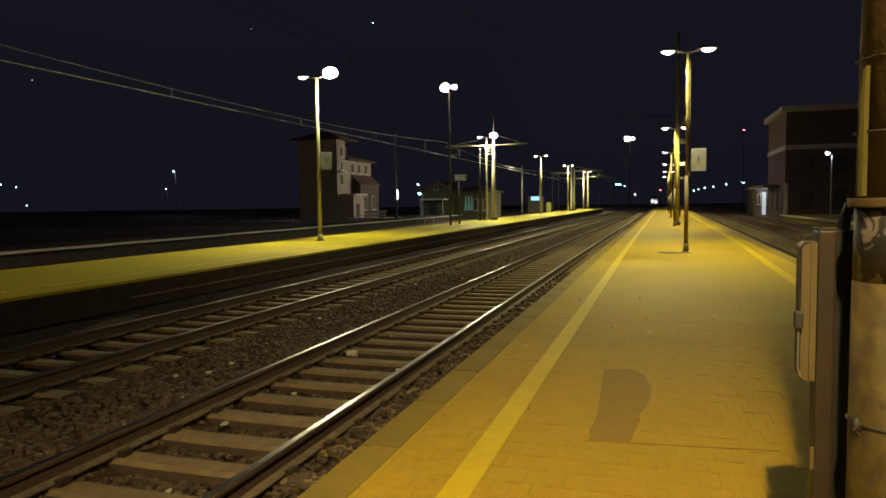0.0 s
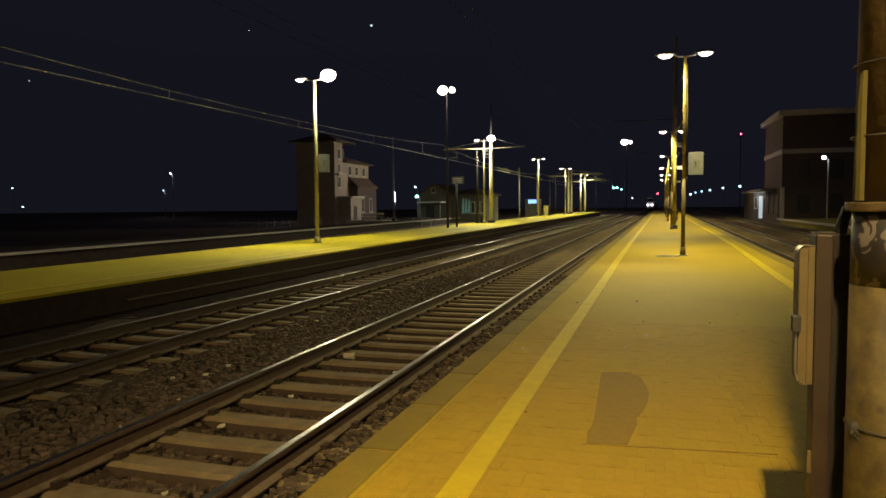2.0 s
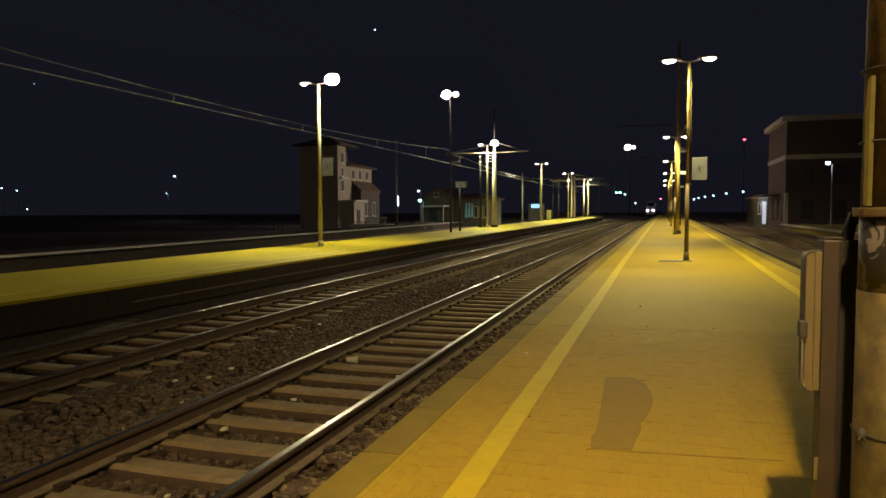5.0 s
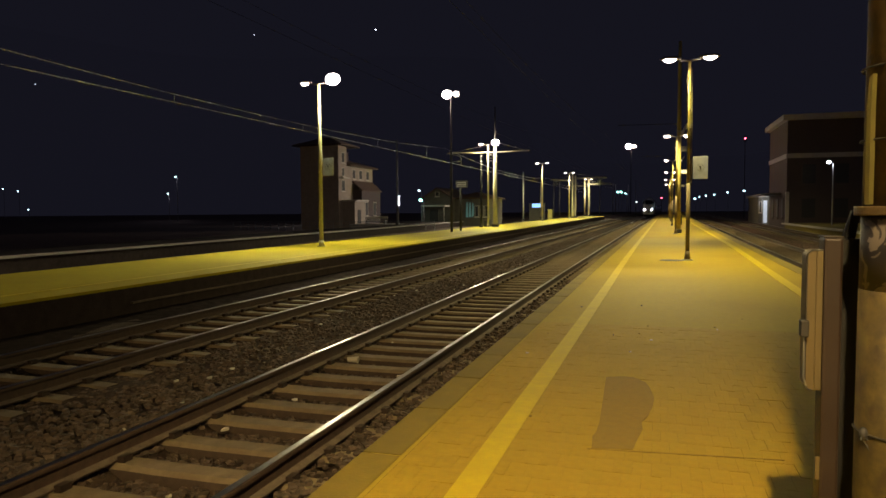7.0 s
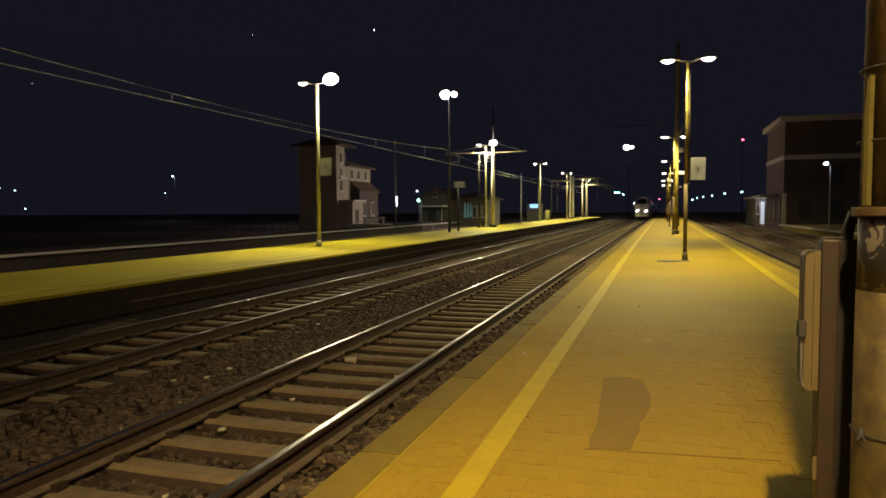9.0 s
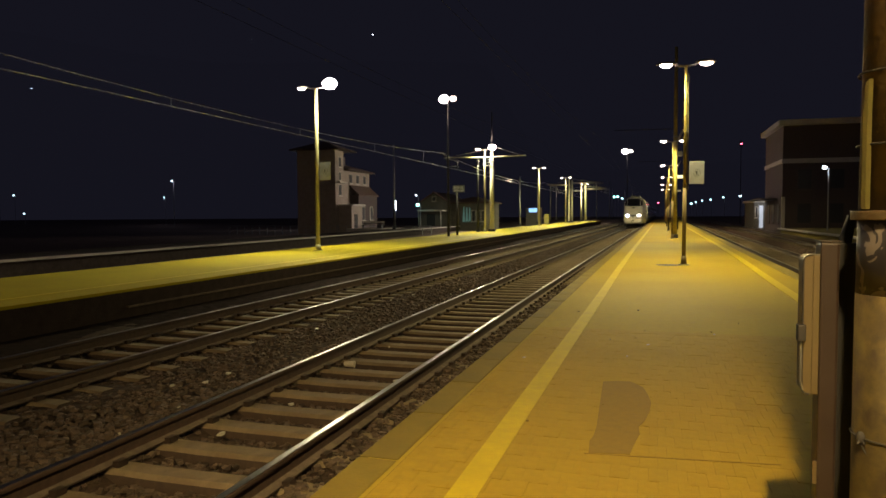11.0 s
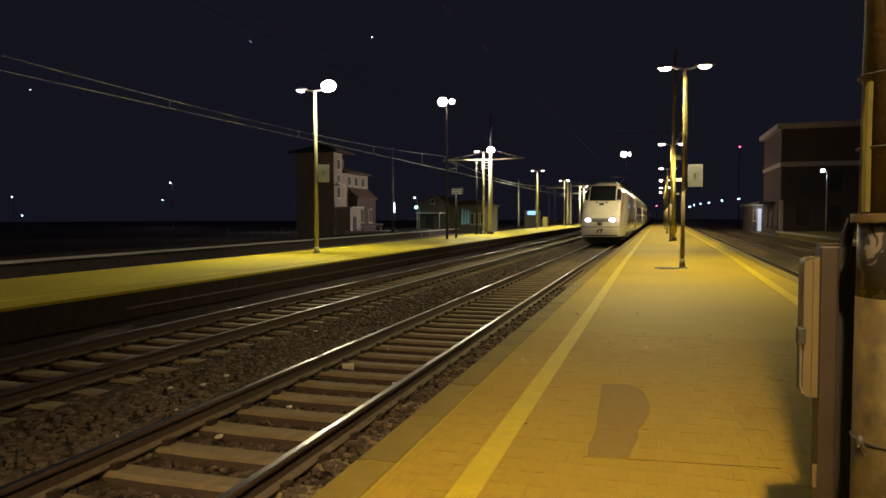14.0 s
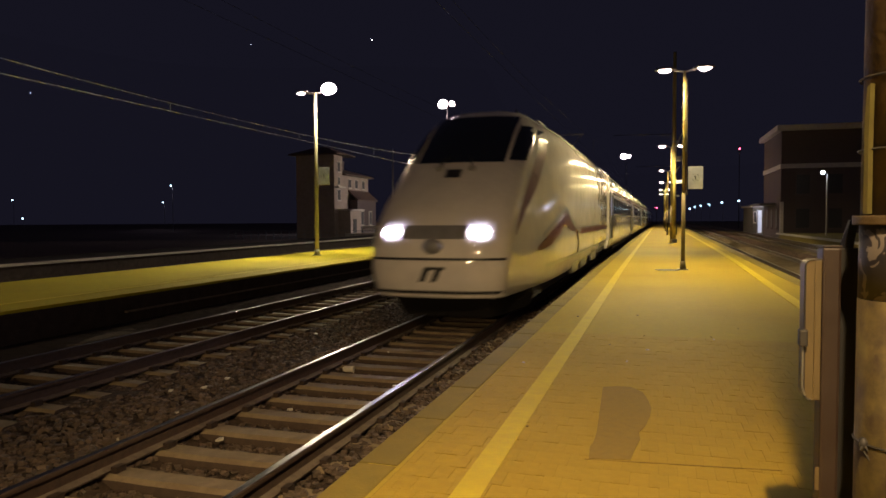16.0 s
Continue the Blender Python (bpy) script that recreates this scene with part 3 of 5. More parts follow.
def locomotive():
    t = thing("locomotive", pose(TRACK1, 278, RAIL), "white streamlined electric locomotive with red swoosh and lit headlights", "locomotive")
    body = part("body", nose_body(19.5), TWHITE, t, "glossy white rounded body")
    part("rear_wall", bm_box(-1.4, 19.45, 0.6, 1.4, 19.52, 3.6), TGREY, t)
    part("windscreen", front_patch(-0.82, 0.82, 2.82, 3.84, 0.012, 12, 8, 0.0), TGLASS, t, "dark raked windscreen")
    for s in (-1, 1):
        part("side_window", front_patch(min(s * 0.885, s * 1.15), max(s * 0.885, s * 1.15), 2.86, 3.62, 0.012, 6, 6), TGLASS, t, "narrow cab side window")
        lamp = part("headlight", front_patch(s * 0.745 - 0.135, s * 0.745 + 0.135, 1.53, 1.67, 0.02, 10, 6, 0.0, 0.5), TLAMP, t, "glaring white headlight")
        part("pillar_stripe", corner_patch(1.55, 3.45, lambda z: nose_y(z) + nose_d(z) + 0.12, lambda z: nose_y(z) + nose_d(z) + 0.17 + 0.62 * min(1.0, (z - 1.55) / 0.9), s), TRED, t, "dark red pillar stripe")
        part("swoosh", side_patch(lambda y: max(1.2 + (y - 2.0) * 0.068, swoosh_line(y) - 0.40), lambda y: max(1.22 + (y - 2.0) * 0.068, swoosh_line(y) - 0.13), 2.2, 7.3, s, 0.007, 40, 3), TRED, t, "red swoosh wedge")
        part("swoosh", side_patch(lambda y: swoosh_line(y) - 0.07, lambda y: swoosh_line(y) + 0.02, 2.6, 7.4, s, 0.008, 40, 1), TGREY, t, "grey swoosh line")
        part("waist_seam", side_patch(lambda y: 1.575, lambda y: 1.605, 7.3, 19.4, s, 0.007, 20, 1), TGREY, t)
        part("waist_band", side_patch(lambda y: 1.40, lambda y: 1.555, 7.3, 19.4, s, 0.007, 20, 1), TRED, t, "faded red waist band")
        part("cab_door", side_patch(lambda y: 1.05, lambda y: 2.95, 7.7, 8.35, s, 0.012, 6, 8), TGREY if s < 0 else TWHITE, t, "narrow cab door")
        part("sill_line", side_patch(lambda y: 0.86, lambda y: 0.93, 3.0, 19.4, s, 0.007, 20, 1), TGREY, t)
        for y in (8.5, 12.5, 17.9):
            part("panel_seam", side_patch(lambda y: 0.95, lambda y: 3.3, y, y + 0.03, s, 0.006, 1, 8), TLINE, t)
        for yy in (7.2, 9.4, 13.0):
            part("skirt_box", bm_box(min(s * 1.05, s * 1.40), yy, 0.42, max(s * 1.05, s * 1.40), yy + 1.5, 0.80, 0.03), TGREY, t, "grey underfloor box")
        part("rail_handle", bm_tube([(s * 1.50, 7.55, 0.95), (s * 1.53, 7.55, 1.2), (s * 1.50, 7.55, 1.5)], 0.018, 6), STEEL, t)
        part("wiper", bm_tube([(s * 0.30, y_at(2.74, s * 0.3) - 0.06, 2.74), (s * 0.22, y_at(2.9, 0.2) - 0.05, 2.92)], 0.02, 6), BLACK, t)
        part("wiper_base", bm_ball((s * 0.30, y_at(2.70, s * 0.3) - 0.03, 2.70), 0.08, 0.05, 0.07, 8, 6), HOUSING, t)
    part("centre_lamp", front_patch(-0.14, 0.14, 2.52, 2.68, 0.02, 4, 3), TLINE, t, "dark upper lamp recess")
    part("grille_panel", front_patch(-0.54, 0.54, 1.48, 1.70, 0.014, 10, 4), TGREY, t, "grey panel between the headlights")
    part("coupler_cover", bm_ball((0, y_at(1.36, 0) - 0.0, 1.37), 0.17, 0.08, 0.13, 14, 8), TGREY, t)
    part("bumper_seam", front_patch(-1.15, 1.15, 1.145, 1.185, 0.010, 24, 1), TLINE, t)
    part("bumper_line", front_patch(-1.10, 1.10, 0.60, 0.655, 0.012, 24, 1), TLINE, t)
    part("emblem", front_patch(-0.22, -0.12, 0.80, 1.04, 0.010, 3, 3, shear=0.45), TLINE, t, "plain grey emblem")
    part("emblem", front_patch(-0.02, 0.08, 0.80, 1.04, 0.010, 3, 3, shear=0.45), TLINE, t, "plain grey emblem")
    part("emblem", front_patch(-0.10, 0.22, 0.99, 1.04, 0.011, 3, 1), TLINE, t, "plain grey emblem")
    part("plough", bm_loft([[(-0.75, 0.9, 0.14), (0.75, 0.9, 0.14), (0.85, 0.6, 0.52), (-0.85, 0.6, 0.52)], [(-1.2, 2.2, 0.2), (1.2, 2.2, 0.2), (1.3, 2.2, 0.52), (-1.3, 2.2, 0.52)]]), TDARK, t, "black snow plough")
    part("underframe", bm_box(-1.25, 2.2, 0.35, 1.25, 19.3, 0.62), TDARK, t)
    for y in (4.6, 15.4):
        bogie(t, y)
    part("roof_gear", bm_box(-0.6, 7, 4.15, 0.6, 17, 4.28, 0.03), TGREY, t)
    p = part("pantograph", bm_tube([(-0.5, 18.6, 4.15), (-0.3, 17.0, 4.65), (-0.6, 18.0, 5.2), (0.6, 18.0, 5.2), (0.3, 17.0, 4.65), (0.5, 18.6, 4.15)], 0.018, 6), STEEL, t, "raised pantograph")
    for x in (-0.3, 0.0, 0.3):
        part("aerial", bm_tube([(x, 5.6, 4.12), (x, 5.6, 4.34)], 0.03, 6), BLACK, t)
    return t


def coach():
    t = thing("passenger_coach", pose(TRACK1, 300, RAIL), "white passenger coach with dark windows and red band", "railway coach", "coaches")
    prof = [(half_w(z), z) for z in ZS]
    ring = [(-x, z) for x, z in prof] + [(x, z) for x, z in reversed(prof[:-1])]
    bm = bm_loft([[(x, y, z) for x, z in ring] for y in (0.3, 6, 13, 20, 26.1)])
    part("body", bm, TWHITE, t, "white painted shell")
    for s in (-1, 1):
        part("window_band", bm_box(min(s * 1.455, s * 1.476), 3.0, 1.95, max(s * 1.455, s * 1.476), 23.4, 2.85), TGREY, t, "grey window band")
        for i in range(11):
            y = 3.4 + i * 1.83
            part("window_pane", bm_box(min(s * 1.44, s * 1.482), y, 2.02, max(s * 1.44, s * 1.482), y + 1.3, 2.76, 0.01), TGLASS, t)
        part("red_band", bm_box(min(s * 1.45, s * 1.478), 0.5, 3.0, max(s * 1.45, s * 1.478), 25.9, 3.14), TRED, t, "red band above the windows")
        for y in (1.0, 24.3):
            d = part("door", bm_box(min(s * 1.44, s * 1.486), y, 0.95, max(s * 1.44, s * 1.486), y + 1.05, 3.0, 0.015), TGREY, t, "grey entrance door")
            part("door_window", bm_box(min(s * 1.45, s * 1.492), y + 0.2, 1.95, max(s * 1.45, s * 1.492), y + 0.85, 2.75), LITWIN if y < 2 else TGLASS, d)
    part("gangway", bm_box(-0.9, 0.0, 0.8, 0.9, 0.32, 3.4, 0.04), BLACK, t, "black rubber gangway")
    part("underframe", bm_box(-1.3, 5.0, 0.35, 1.3, 21.4, 0.60), TDARK, t)
    for y in (3.6, 22.8):
        bogie(t, y)
    return t


def train_pose(y):
    d = 0.5
    return pose(TRACK1 + off(y), y, RAIL, 0, 0, -math.degrees(math.atan2(off(y + d) - off(y - d), 2 * d)))


# nose of the train along the track, by the second
def nose_at(t):
    u = 16.0 - t
    a = min(u, 2.0)
    return 10.5 + 16.3 * a + 0.22 * a * a + 16.85 * (u - a)


def motions():
    times = [i * 0.5 for i in range(33)]
    walk(LOCO, [(t, train_pose(nose_at(t))) for t in times])
    for k, c in enumerate(COACHES):
        walk(c, [(t, train_pose(nose_at(t) + 19.6 + 26.3 * k)) for t in times])


def ballast_spot(r):
    """where a loose stone lies: few on the sleepers between the rails"""
    while True:
        x, y = r.uniform(-8.75, -1.8), 2.5 + 17 * r.random() ** 1.4
        c = min(abs(x - TRACK1), abs(x - TRACK2))
        k = ((y - (3.235 if x > -5.3 else 3.39)) / PITCH) % 1.0
        if c < (0.86 if x > -5.3 else 1.2) and (k < 0.24 or k > 0.76):
            continue
        return x, y


def stone_height(x, y):
    """low between the rails, heaped over the sleeper ends of the near track"""
    if 0.86 < abs(x - TRACK1) < 1.3:
        return -0.512
    return -0.61 if min(abs(x - TRACK1), abs(x - TRACK2)) < 0.66 else -0.555


def far_spot(r):
    while True:
        y = 19 + 40 * r.random() ** 1.3
        x = off(y) + r.uniform(-8.75, -1.8)
        c = min(abs(x - off(y) - TRACK1), abs(x - off(y) - TRACK2))
        k = ((y - (3.235 if x > -5.3 else 3.39)) / PITCH) % 1.0
        if c < 1.2 and (k < 0.24 or k > 0.76):
            continue
        return x, y


# ---------- setting ----------
SLEEPER_ME = sleeper_mesh()
ground()
ballast_bed()
shade_strip()
yard_bed()
track("near track with rusty rails on concrete sleepers", lambda y: TRACK1 + off(y), -10, 420, 3.235 - 20 * PITCH, 130)
track("second track with polished rail beside the far platform", lambda y: TRACK2 + off(y), -10, 420, 3.39 - 20 * PITCH, 130)
track("unlit track behind the far platform", lambda y: TRACK3 - offs(y, 0.006), -10, 420, 6, 80, False)
track("unlit track behind the far platform", lambda y: TRACK4 - offs(y, 0.05), -10, 420, 6, 80, False)
for k, x in enumerate((5.0, 8.9)):
    track("dim yard track beside the island platform", lambda y: x + offs(y, 0.018 + 0.004 * k), 2, 420, 8, 120, False)
plat = near_platform()
left_platform()
patch_on_floor()

# ---------- lamps on the platforms ----------
for i, y in enumerate((-1.3, 21.1, 43.0, 64.5, 85.5, 107.0, 128.0)):
    x = 0.79 + off(y) - off(21) if i else 0.80
    t = lamp_post(x, y, 5.68, r=0.052)
    part("conduit", bm_tube([(0.078, 0.01, 2.25), (0.072, 0.01, 4.0), (0.062, 0.01, 5.45)], 0.016, 8), POLEB, t, "slim cable conduit")
    turns = [(0.075 * math.cos(k * 0.7), 0.075 * math.sin(k * 0.7), 3.4 + 2.15 * k / 40) for k in range(41)]
    part("cable", bm_tube(turns, 0.012, 5), BLACK, t, "black cable wound round the pole")
    if i == 1:
        plate_sign(t, 0.12, 0.52, 2.32, 2.96)
        part("cable_tie", bm_tube([(0.07, -0.02, 2.15), (0.075, -0.02, 2.25)], 0.03, 8), BLACK, t)
    if i < 6:
        hx = x - 0.52
        spot(hx, y - 0.3, 5.60, hx - 0.6, y - 0.3, 0.0, (760, 1350)[i > 0], (116, 154)[i > 0], (0.8, 0.5)[i > 0], (SODIUM, PALE)[i > 0])
        if 0 < i < 5:
            spot(x + 0.52, y - 0.3, 5.60, x + 3.5, y + 1.5, 0.0, (0, 1100, 1500, 1500, 1200)[i], 112, 0.7, PALE)
        if i == 4:
            # extra sideways beam, added to brighten the brick building's side wall
            spot(x + 0.7, y - 0.3, 5.65, x + 8.7, y - 1.0, 4.6, 950, 140, 0.7, (1.0, 0.80, 0.66))
        for s in (-1, 1):
            spot(hx, y, 5.60, hx - (0.9, 0.1)[i > 0], y + s * (6.0, 8.4)[i > 0], 0.0, (2600, 2300)[i > 0], (70, 80)[i > 0], 1.0, (SODIUM, PALE)[i > 0])
# unseen post and beam, added to brighten the far platform's near end
lamp_post(-13.5, -4.5, 6.75, bright=(False, False), r=0.105, lower=POLEL, arm=0.64, label="stout pale lamp post on the far platform")
spot(-13.5, -4.5, 6.67, -14.6, 4.5, 0.0, 6500, 66, colour=SODIUM)
spot(0.27, -23.7, 5.6, 0.4, -12.0, 0.0, 5000, 125)
b = thing("litter_bin", pose(1.72, 66.0, 0), "dark round litter bin beside a mast", "litter bin")
part("drum", bm_tube([(0, 0, 0.05), (0, 0, 0.45), (0, 0, 0.85)], 0.24, 16, 0.26), BLACK, b)
part("rim", bm_tube([(0, 0, 0.83), (0, 0, 0.88)], 0.28, 16), DARKM, b)
part("foot", bm_tube([(0, 0, 0), (0, 0, 0.06)], 0.2, 14), DARKM, b)
for i, (x, y, h) in enumerate(((-13.52, 26.3, 6.75), (-14.2, 59.0, 7.15), (-14.15, 88, 7.3), (-13.7, 112, 7.25), (-14.35, 150, 7.8))):
    t = lamp_post(x, y, h, bright=(False, i < 2), r=0.09, lower=POLEL, arm=0.64, label="stout pale lamp post on the far platform")
    if i == 0:
        plate_sign(t, 0.12, 0.62, 2.95, 3.68)
    for s in (-1, 1):
        spot(x + (0.5, -0.5)[i == 1], y, h - 0.08, x - 0.3, y + s * 8, 0.0, (4600, 6800)[i > 0], 94, colour=(MIDDLE, GREENISH)[i > 0], radius=0.35)
    spot(x + (0.5, -0.5)[i == 1], y, h - 0.08, x - 0.2, y, 0.0, (1700, 3400)[i > 0], 154, colour=GREENISH, radius=0.35)

# ---------- things by the camera ----------
BROWNP = mat("brown_post_paint", (0.025, 0.0135, 0.009), (0.018, 0.0098, 0.007), 6, 0.5, bump=0.15, third=(0.04, 0.027, 0.022), third_scale=4, third_amt=0.5)
PALEP = mat("peeling_pale_paint", (0.105, 0.082, 0.022), (0.04, 0.027, 0.011), 11, 0.6, bump=0.3, third=(0.035, 0.022, 0.012), third_scale=16, third_amt=0.95)
BROWNM = mat("mottled_brown_mast", (0.062, 0.040, 0.016), (0.042, 0.027, 0.012), 7, 0.65, bump=0.25, fine=50, third=(0.085, 0.056, 0.02), third_scale=4, third_amt=0.5)
BOXW = mat("cream_metal_box", (0.11, 0.082, 0.035), (0.085, 0.064, 0.028), 5, 0.45, third=(0.145, 0.10, 0.047), third_scale=6, third_amt=0.35)
DUCT = mat("yellow_cable_duct", (0.115, 0.10, 0.024), (0.08, 0.07, 0.018), 8, 0.5, third=(0.09, 0.07, 0.03), third_scale=12, third_amt=0.7)


def graffiti_mat():
    m = bpy.data.materials.new("spray_painted_sleeve")
    m.use_nodes = True
    nt = m.node_tree
    b = nt.nodes["Principled BSDF"]
    b.inputs["Roughness"].default_value = 0.55
    tc = nt.nodes.new("ShaderNodeTexCoord")
    n = nt.nodes.new("ShaderNodeTexNoise")
    n.inputs["Scale"].default_value = 14
    n.inputs["Detail"].default_value = 2
    n.inputs["Distortion"].default_value = 1.2
    nt.links.new(tc.outputs["Object"], n.inputs["Vector"])
    r = nt.nodes.new("ShaderNodeValToRGB")
    r.color_ramp.interpolation = "LINEAR"
    r.color_ramp.elements[0].position, r.color_ramp.elements[0].color = 0.535, (0.012, 0.010, 0.013, 1)
    r.color_ramp.elements[1].position, r.color_ramp.elements[1].color = 0.555, (0.11, 0.095, 0.085, 1)
    nt.links.new(n.outputs["Fac"], r.inputs[0])
    nt.links.new(r.outputs[0], b.inputs["Base Color"])
    return m


GRAF = graffiti_mat()


def near_mast():
    cx, cy, R = 0.757, 2.52, 0.135
    t = thing("steel_mast", pose(cx, cy, 0), "mottled brown steel mast with spray paint and cable duct", "mast")
    part("shaft", bm_tube([(0, 0, 1.47), (0, 0, 3), (0, 0, 6), (0, 0, 9.5)], R, 28, R * 0.8), BROWNM, t)
    part("lower_shaft", bm_tube([(0, 0, 0), (0, 0, 0.6), (0, 0, 1.22)], R + 0.006, 28, R + 0.004), PALEP, t, "peeling pale yellow lower shaft")
    part("painted_sleeve", bm_tube([(0, 0, 1.22), (0, 0, 1.34), (0, 0, 1.46)], R + 0.003, 28, R + 0.002), GRAF, t, "sleeve covered in dark spray paint")
    part("flange", bm_tube([(0, 0, 1.455), (0, 0, 1.462), (0, 0, 1.478), (0, 0, 1.485)], R + 0.022, 28), BROWNM, t, "projecting flange ring")
    a = radians(204)
    px, py = math.cos(a) * (R + 0.012), math.sin(a) * (R + 0.012)
    bm = bm_loft([[(-0.009, -0.008, 1.49), (0.010, -0.008, 1.49), (0.010, 0.008, 1.49), (-0.009, 0.008, 1.49)], [(-0.009, -0.008, 1.78), (0.010, -0.008, 1.78), (0.010, 0.008, 1.78), (-0.009, 0.008, 1.78)], [(-0.002, -0.007, 1.88), (0.012, -0.007, 1.89), (0.012, 0.008, 1.89), (-0.002, 0.008, 1.88)]])
    duct = part("cable_duct", bm, DUCT, t, "yellow cable duct")
    duct.location, duct.rotation_euler = (px, py, 0), (0, 0, a + math.pi / 2)
    for z in (1.69, 1.915, 0.765):
        part("strap", bm_tube([(math.cos(u) * (R + 0.008), math.sin(u) * (R + 0.008), z) for u in [2 * math.pi * i / 24 for i in range(25)]], 0.004, 6, caps=False), DARKM, t)
    k = part("wire_knot", bm_ball((px * 0.98, py * 0.98, 0.765), 0.016, 0.016, 0.022, 8, 6), DARKM, t)
    for i, dz in enumerate((0.0, 0.02, -0.015)):
        part("wire_end", bm_tube([(px, py, 0.765 + dz), (px - 0.01 + 0.02 * i, py - 0.02, 0.75 + dz - 0.02 * i)], 0.003, 5), DARKM, k)
    part("foot", bm_tube([(0, 0, 0), (0, 0, 0.05)], R + 0.08, 24), BROWNM, t)
    return t


def box_post():
    t = thing("display_post", pose(0.582, 2.80, 0), "brown square post carrying a slim cream metal box", "post")
    part("post", bm_box(-0.020, -0.05, 0, 0.041, 0.05, 1.374, 0.010), BROWNP, t)
    part("post_cap", bm_box(-0.0215, -0.0515, 1.374, 0.0425, 0.0515, 1.380, 0.002), BROWNP, t)
    part("back_panel", bm_box(0.043, -0.02, 0.02, 0.13, 0.045, 1.37, 0.004), BLACK, t, "dark metal panel")
    part("bracket", bm_loft([[(0.055, -0.01, 1.37), (0.085, -0.01, 1.37), (0.085, 0.02, 1.37), (0.045, 0.02, 1.37)], [(0.075, -0.01, 1.47), (0.10, -0.01, 1.47), (0.10, 0.02, 1.47), (0.075, 0.02, 1.47)]]), BLACK, t)
    # slim box with rounded corners, seen on its edge
    def outline(x0, x1, z0, z1, r):
        pts = []
        for cx, cz, a0 in ((x1 - 0.002, z0 + 0.002, -90), (x1 - 0.002, z1 - 0.002, 0), (x0 + r, z1 - r, 90), (x0 + r, z0 + r, 180)):
            rr = 0.002 if cx > (x0 + x1) / 2 else r
            for k in range(5):
                a = radians(a0 + 22.5 * k)
                pts.append((cx + rr * math.cos(a), cz + rr * math.sin(a)))
        return pts
    o = outline(-0.074, -0.021, 0.825, 1.330, 0.024)
    b = part("box_body", bm_loft([[(x, -0.045, z) for x, z in o], [(x, 0.045, z) for x, z in o]]), BOXW, t, "slim cream box with rounded corners")
    part("box_trim", bm_tube([(x, -0.047, z) for x, z in o[9:21]], 0.0035, 6), DARKM, b)
    part("box_lip", bm_box(-0.044, -0.052, 0.828, -0.022, -0.045, 1.327, 0.003), BOXW, b)
    part("latch", bm_box(-0.094, -0.072, 1.02, -0.066, -0.03, 1.08, 0.006), DARKM, b, "dark latch")
    part("latch_bar", bm_tube([(-0.079, -0.05, 1.03), (-0.079, -0.05, 0.87), (-0.070, -0.05, 0.84)], 0.004, 6), STEEL, b)
    part("tape_scrap", bm_box(-0.034, -0.054, 0.50, -0.020, -0.048, 0.585, 0.003), BOXW, t, "torn pale tape")
    part("foot_plate", bm_box(-0.09, -0.1, 0, 0.14, 0.1, 0.012, 0.003), BROWNP, t)
    return t


# ---------- masts, wires and poles ----------
def catenary_mast(x, y, height, label="pale concrete catenary mast beside the platform", r=0.19, group="catenary masts", ms=None):
    t = thing("catenary_mast", pose(x, y, 0), label, "mast", group)
    part("shaft", bm_tube([(0, 0, 0), (0, 0, height / 2), (0, 0, height)], r, 16, r * 0.62), ms or CONC, t)
    part("footing", bm_box(-r - 0.06, -r - 0.06, 0, r + 0.06, r + 0.06, 0.22, 0.02), DARKM, t, "dark footing")
    for z in (5.6, 6.1):
        part("clamp", bm_tube([(0, 0, z), (0, 0, z + 0.08)], r * 0.95, 14), STEEL, t)
    return t


def insulator(parent, a, b):
    a, b = Vector(a), Vector(b)
    pts = [a + (b - a) * i / 12 for i in range(13)]
    bm = bmesh.new()
    for i, p in enumerate(pts[1:-1]):
        bm_ball(p, 0.06, 0.06, 0.06 if i % 2 else 0.03, 8, 6, bm)
    part("insulator", bm, HOUSING, parent, "ribbed insulator")


def bracket_arm(t, s, reach, z):
    """hinged arm with a stay and registration tube; s is the side it reaches to"""
    part("arm", bm_tube([(s * 0.15, 0, z), (s * reach, 0, z + 0.06)], 0.045, 8), CONC, t, "lit tubular arm")
    part("stay", bm_tube([(s * 0.12, 0, z + 0.75), (s * (reach - 0.4), 0, z + 0.08)], 0.018, 6), STEEL, t)
    insulator(t, (s * 0.16, 0, z), (s * 0.7, 0, z + 0.01))
    part("registration_tube", bm_tube([(s * (reach + 0.1), 0, z), (s * (reach - 0.9), 0, z - 0.18), (s * (reach - 1.25), 0, z - 0.42), (s * (reach - 1.1), 0, z - 0.70), (s * (reach - 0.2), 0, z - 0.78)], 0.028, 8), STEEL, t, "bent registration tube")


def wire(name, pts, r, label, group="overhead wires", mw=None):
    solid(name, bm_tube(pts, r, 5), mw or WIRE, label, "wire", "", group)


def sag(y, a, b, depth):
    u = (y - a) / (b - a)
    return -4 * depth * u * (1 - u)


def overhead(fx, zc, y0, y1, r=0.011, mw=None):
    ys = span(y0, y1, 5)
    wire("contact_wire", [(fx(y), y, zc) for y in ys], r, "thin contact wire strung above the track", mw=mw)
    step = 60.0
    pts = []
    for y in ys:
        a = y0 + step * math.floor((y - y0) / step)
        pts.append((fx(y), y, zc + 1.15 + sag(y, a, a + step, 0.87)))
    wire("messenger_wire", pts, r * 0.9, "thin sagging messenger wire above the contact wire", mw=mw)
    for y in ys[1::2]:
        i = ys.index(y)
        wire("dropper", [(fx(y), y, zc), (fx(y), y, pts[i][2])], 0.6 * r, "thin vertical dropper between two wires", "droppers", mw)


